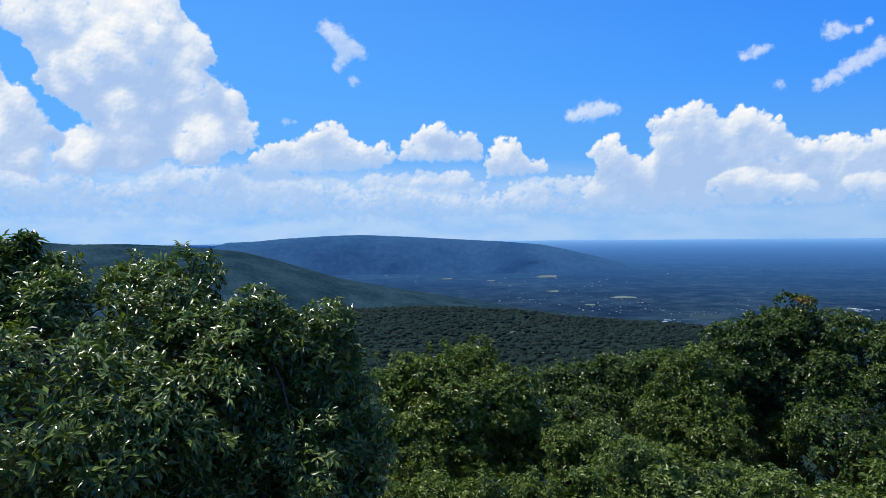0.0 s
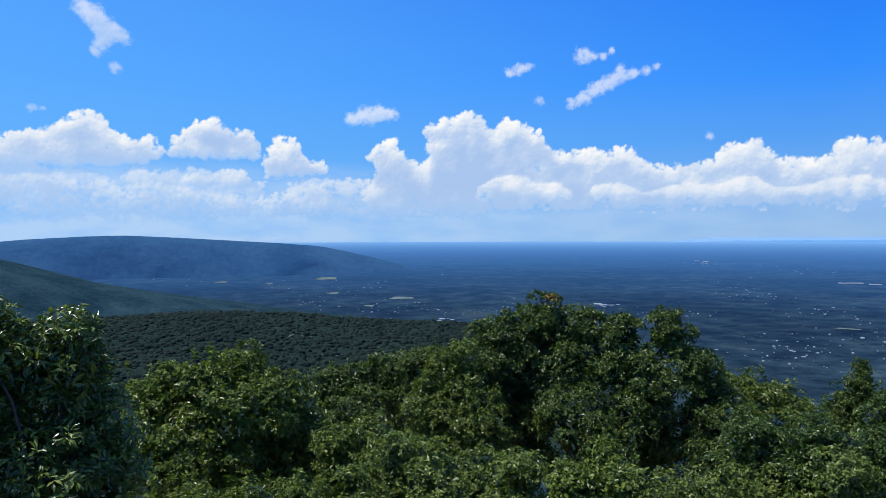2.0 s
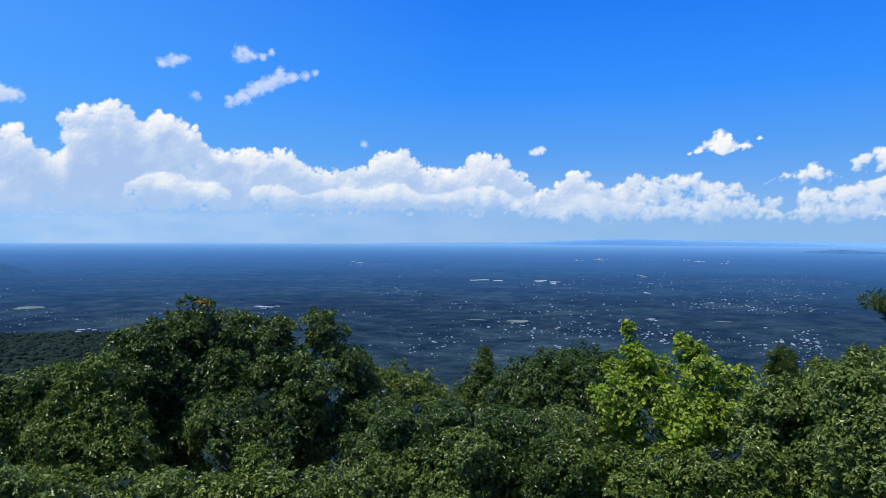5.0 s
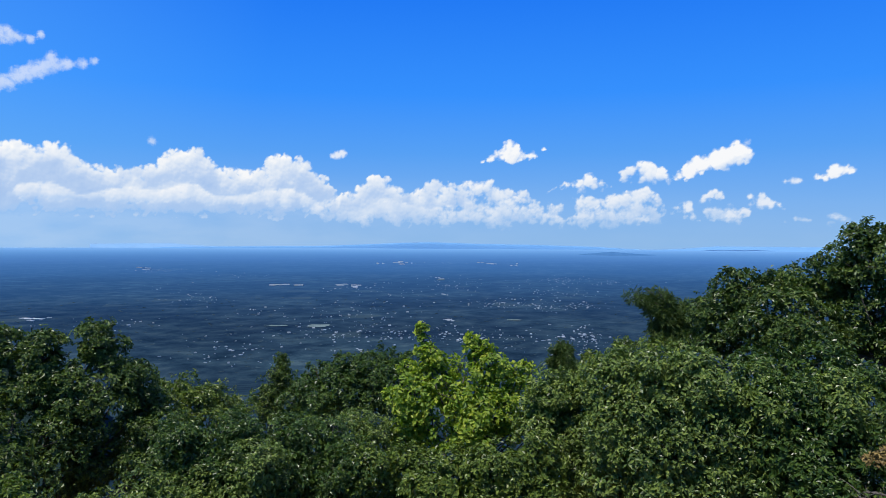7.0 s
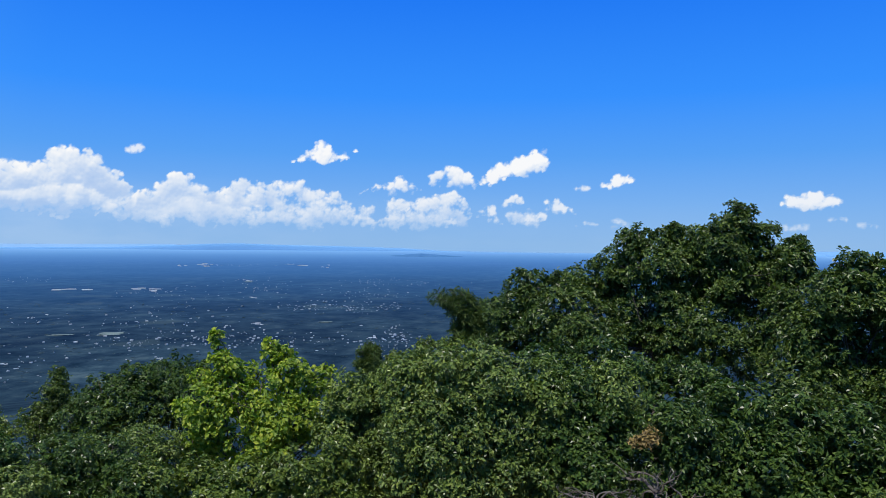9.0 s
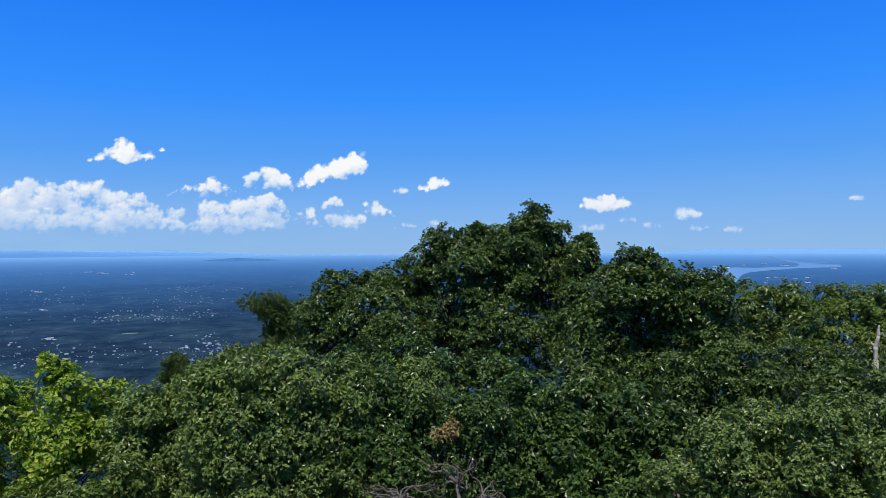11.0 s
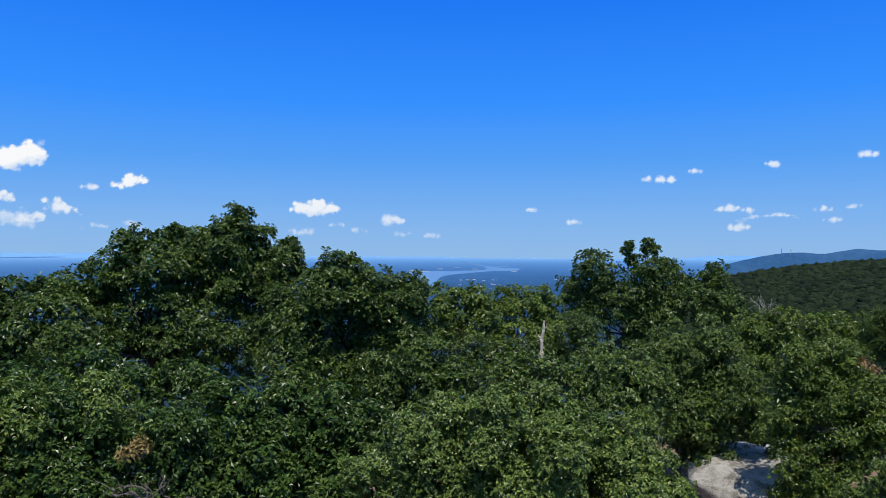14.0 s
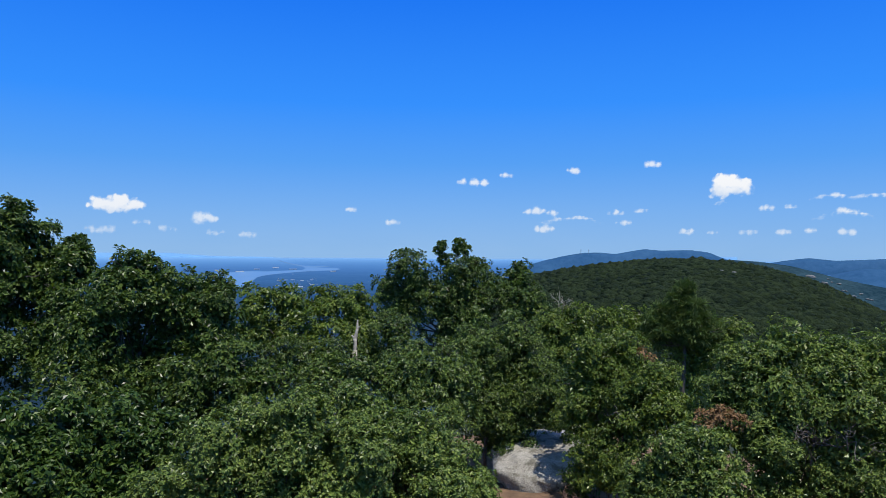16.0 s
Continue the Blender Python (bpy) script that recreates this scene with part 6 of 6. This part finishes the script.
def cloud_backdrop():
    """The sky's far backdrop, a shell round the horizon that carries the cloud's density and painted light in each
    direction.
    """
    step, radius = 0.165, 4985.0
    azs, els = np.arange(-40, 168 + step, step), np.arange(-0.9, 22, step)
    A, E = np.meshgrid(azs, els)
    cover, crown, thin = np.full(A.shape, -1.0), np.zeros(A.shape), np.zeros(A.shape)

    def settle(puffs, wispy, dim, base=None, squash=1.0, deep=3.0, top=None):
        """Lays one cloud over the sky: its density, and the high sun's light and shade painted into crown."""
        a0, a1 = min(p[0] - p[3] for p in puffs) - 1.2, max(p[0] + p[3] for p in puffs) + 1.2
        i0, i1 = max(0, int((a0 - azs[0]) / step)), min(len(azs), int((a1 - azs[0]) / step) + 2)
        if i1 - i0 < 4:
            return
        SA, SE = A[:, i0:i1], E[:, i0:i1]
        c, H = np.full(SA.shape, -1.0), np.full(SA.shape, -9.0)
        N = np.zeros((3,) + SA.shape)
        for a, e, z, r in puffs:
            w = r + 0.6
            j0, j1 = max(0, int((e - w - els[0]) / step)), min(len(els), int((e + w - els[0]) / step) + 2)
            k0, k1 = max(0, int((a - w - SA[0, 0]) / step)), min(SA.shape[1], int((a + w - SA[0, 0]) / step) + 2)
            if j1 <= j0 or k1 <= k0:
                continue
            box_ = (slice(j0, j1), slice(k0, k1))
            dx, dy = SA[box_] - a, SE[box_] - e
            dy = np.where(dy < 0, dy * squash, dy)
            d = np.sqrt(dx * dx + dy * dy)
            c[box_] = np.maximum(c[box_], (r - d) / min(0.85, max(0.3, 0.95 * r)))
            h = z + np.sqrt(np.maximum(r * r - d * d, 0))
            win = (d < r) & (h > H[box_])
            H[box_] = np.where(win, h, H[box_])
            for q, comp in enumerate((dx, dy, np.sqrt(np.maximum(r * r - d * d, 0)))):
                N[q][box_] = np.where(win, comp / r, N[q][box_])
        # closed inside, soft outside
        c = np.maximum(c, 2.0 * blurred((c > 0.05).astype(float), 3 if base is not None and wispy < 0.1 else 2) - 1.05 - 0.4 * (wispy >= 0.1 and base is not None and deep > 1.2))
        if base is not None:
            B = np.interp(SA, [q[0] for q in base], [q[1] for q in base])
            c = np.minimum(c, (SE - B + 0.35) / 0.9)
        c = np.clip(c, -1, 0.95 if wispy < 0.1 or base is None or deep < 1.2 else 0.65)
        inside = (H > -8).astype(float)
        soft_in = blurred(inside, 2) + 1e-6
        N = np.array([blurred(q * inside, 2) for q in N]) / (blurred(inside, 2) + 1e-6)
        rel = np.radians(SUN_AZ - SA)
        ce, se = math.cos(radians(SUN_EL)), math.sin(radians(SUN_EL))
        lx, lz = np.sin(rel) * ce, -np.cos(rel) * ce
        lam = N[0] * lx + N[1] * se + N[2] * lz
        Hs = np.where(inside > 0, H, 0)
        wide = blurred(Hs, 10) / (blurred(inside, 10) + 1e-6)
        hollow = np.clip((blurred(Hs, 1) / (blurred(inside, 1) + 1e-6) - wide), -0.6, 0.6)
        # cloud that stands between a place and the sun
        shade, total = np.zeros(SA.shape), 0.0
        side = float(np.mean(lx)) / se
        for k in (0.5, 0.9, 1.4, 2.0, 2.8):
            up, across = int(round(k / step)), int(round(k * side / step))
            moved = np.zeros(SA.shape)
            moved[:-up] = np.roll(soft_in, -across, axis=1)[up:]
            shade += np.clip(moved, 0, 1)
            total += 1
        light = 0.84 + 0.56 * lam + 0.55 * hollow - 0.42 * shade / total - dim
        if top is not None:
            # tall heads catch the sun, the feet lie in their shade
            T = np.interp(SA, [q[0] for q in top], [q[1] for q in top])
            light += 0.34 * (np.clip((SE - B) / np.maximum(T - B, 0.4), 0, 1.1) - 0.62) * np.clip((T - B) / 2.5, 0.3, 1)
        k = np.clip((c + 0.35) * 2.2, 0, 1)
        S = (slice(None), slice(i0, i1))
        crown[S] = crown[S] * (1 - k) + light * k
        veil = wispy
        if base is not None:
            # the foot of a cloud thins into the haze
            veil = wispy + 0.5 * np.clip(1 - (SE - B) / min(1.6, 0.55 * deep), 0, 1)
        thin[S] = np.where(c > np.minimum(cover[S], 0.3), veil, thin[S])
        cover[S] = np.maximum(cover[S], c)

    # the long low bank of small far clouds, thinning into the haze
    top_az, top_el = [-60, -30, -5, 15, 35, 50, 65, 78, 90], [6.6, 6.2, 4.6, 4.0, 3.8, 3.6, 3.2, 2.6, 1.6]
    small = []
    for _ in range(1500):
        a = rng.uniform(-40, 84)
        t = float(np.interp(a, top_az, top_el))
        e = 1.5 + (t - 1.5) * rng.random() ** 0.9
        if noise.noise((a * 0.35, e * 0.9, 5.0)) < -0.12 + 0.3 * (a > 55):
            continue
        r = (0.14 + 0.1 * e) * rng.uniform(0.5, 1.25)
        for _ in range(3):
            small.append((a + rng.normal() * r * 1.3, e + rng.normal() * r * 0.25, rng.uniform(-0.2, 0.2), r * rng.uniform(0.5, 1.0)))
    settle(small, 0.62, 0.16, squash=1.5)
    for lobes, wispy in CLOUDS:
        big = [(a, e, rng.uniform(-0.3, 0.3) * r, r) for a, e, r in lobes]
        settle(puffs_of(big, 2) if wispy < 0.4 else [(a, e, z, k * 1.15) for a, e, z, k in big], wispy, -0.06, squash=1.35 if wispy < 0.4 else 1.1)
    for top, base, wispy, dim, soft_edge in ROWS_OF_CLOUD:
        ta, te = [q[0] for q in top], [q[1] for q in top]
        heads, a = [], ta[0] + 0.15
        while a < ta[-1] - 0.1:
            T = float(np.interp(a, ta, te))
            B = float(np.interp(a, [q[0] for q in base], [q[1] for q in base]))
            thick = max(0.35, T - B)
            r = min(0.85, 0.36 * thick + 0.06) * rng.uniform(0.6, 1.1)
            broken = wispy >= 0.1 and 45 < a < 100
            if broken:
                B += 0.7 * noise.noise((a * 0.8, 2.0, T))
                r *= 0.8
                if noise.noise((a * 0.9, 7.0, base[0][1])) > 0.22:
                    a += 0.3
                    continue
            heads.append((a, T - r, rng.uniform(-0.3, 0.3), r))
            for _ in range(int((1.3 if broken else 2.2) * thick)):
                q = rng.uniform(0.25, 0.95) * min(0.8, 0.4 * thick)
                f = rng.random()
                heads.append((a + rng.normal() * 0.3, B + 0.2 * q + f * max(0.0, T - B - 1.3 * q), 0.5 * (1 - f) + rng.uniform(-0.3, 0.3), q))
            a += r * rng.uniform(0.5, 0.9)
        settle(puffs_of(heads, 1), wispy, dim + (0.18 if ta[0] < 45 else 0.04), base, 1.0, max(0.5, float(np.mean(te)) - base[0][1]), top)
    # blue-grey shade painted into hollows of the tall clouds
    for a, e, r in SHADES:
        crown -= 0.13 * np.exp(-((A - a) ** 2 + (E - e) ** 2) / (r * r))
    # pale glowing veil that paints haze over the low sky
    top = np.interp(A, top_az + [196], [q + 1.6 for q in top_el] + [2.0])
    bank = np.clip((top - E) / 3.2, 0, 1) * np.clip((E + 1.3) / 0.8, 0, 1) * np.clip((75 - A) / 75, 0.1, 1.0) * 0.62
    ra, re_ = np.radians(A), np.radians(E)
    V = np.stack([np.sin(ra) * np.cos(re_) * radius, np.cos(ra) * np.cos(re_) * radius, EYE + np.sin(re_) * radius], axis=-1).reshape(-1, 3)
    n = len(azs)
    j, i = np.meshgrid(np.arange(len(els) - 1), np.arange(n - 1), indexing="ij")
    p = (j * n + i).ravel()
    quads = np.stack([p, p + 1, p + 1 + n, p + n], axis=1)
    # clear sky needs no backdrop
    some = ((blurred((cover > -0.99).astype(float), 2) > 0) | (bank > 0)).ravel()
    quads = quads[some[quads].any(axis=1)]
    used, quads = np.unique(quads, return_inverse=True)
    quads = quads.reshape(-1, 4)
    me = mesh_from("backdrop", V[used], quads, CLOUD, True)
    for name, data in (("cover", cover), ("crown", crown), ("thin", thin), ("bank", bank)):
        at = me.attributes.new(name, "FLOAT", "POINT")
        at.data.foreach_set("value", np.asarray(data, dtype=np.float32).ravel()[used])
    at = me.attributes.new("sky_place", "FLOAT_VECTOR", "POINT")
    at.data.foreach_set("vector", np.stack([A, E, A * 0], axis=-1).astype(np.float32).reshape(-1, 3)[used].ravel())
    return tagged(new("backdrop", me), "white cumulus clouds in a deep blue summer sky", "sky", kind="structure")


cloud_backdrop()
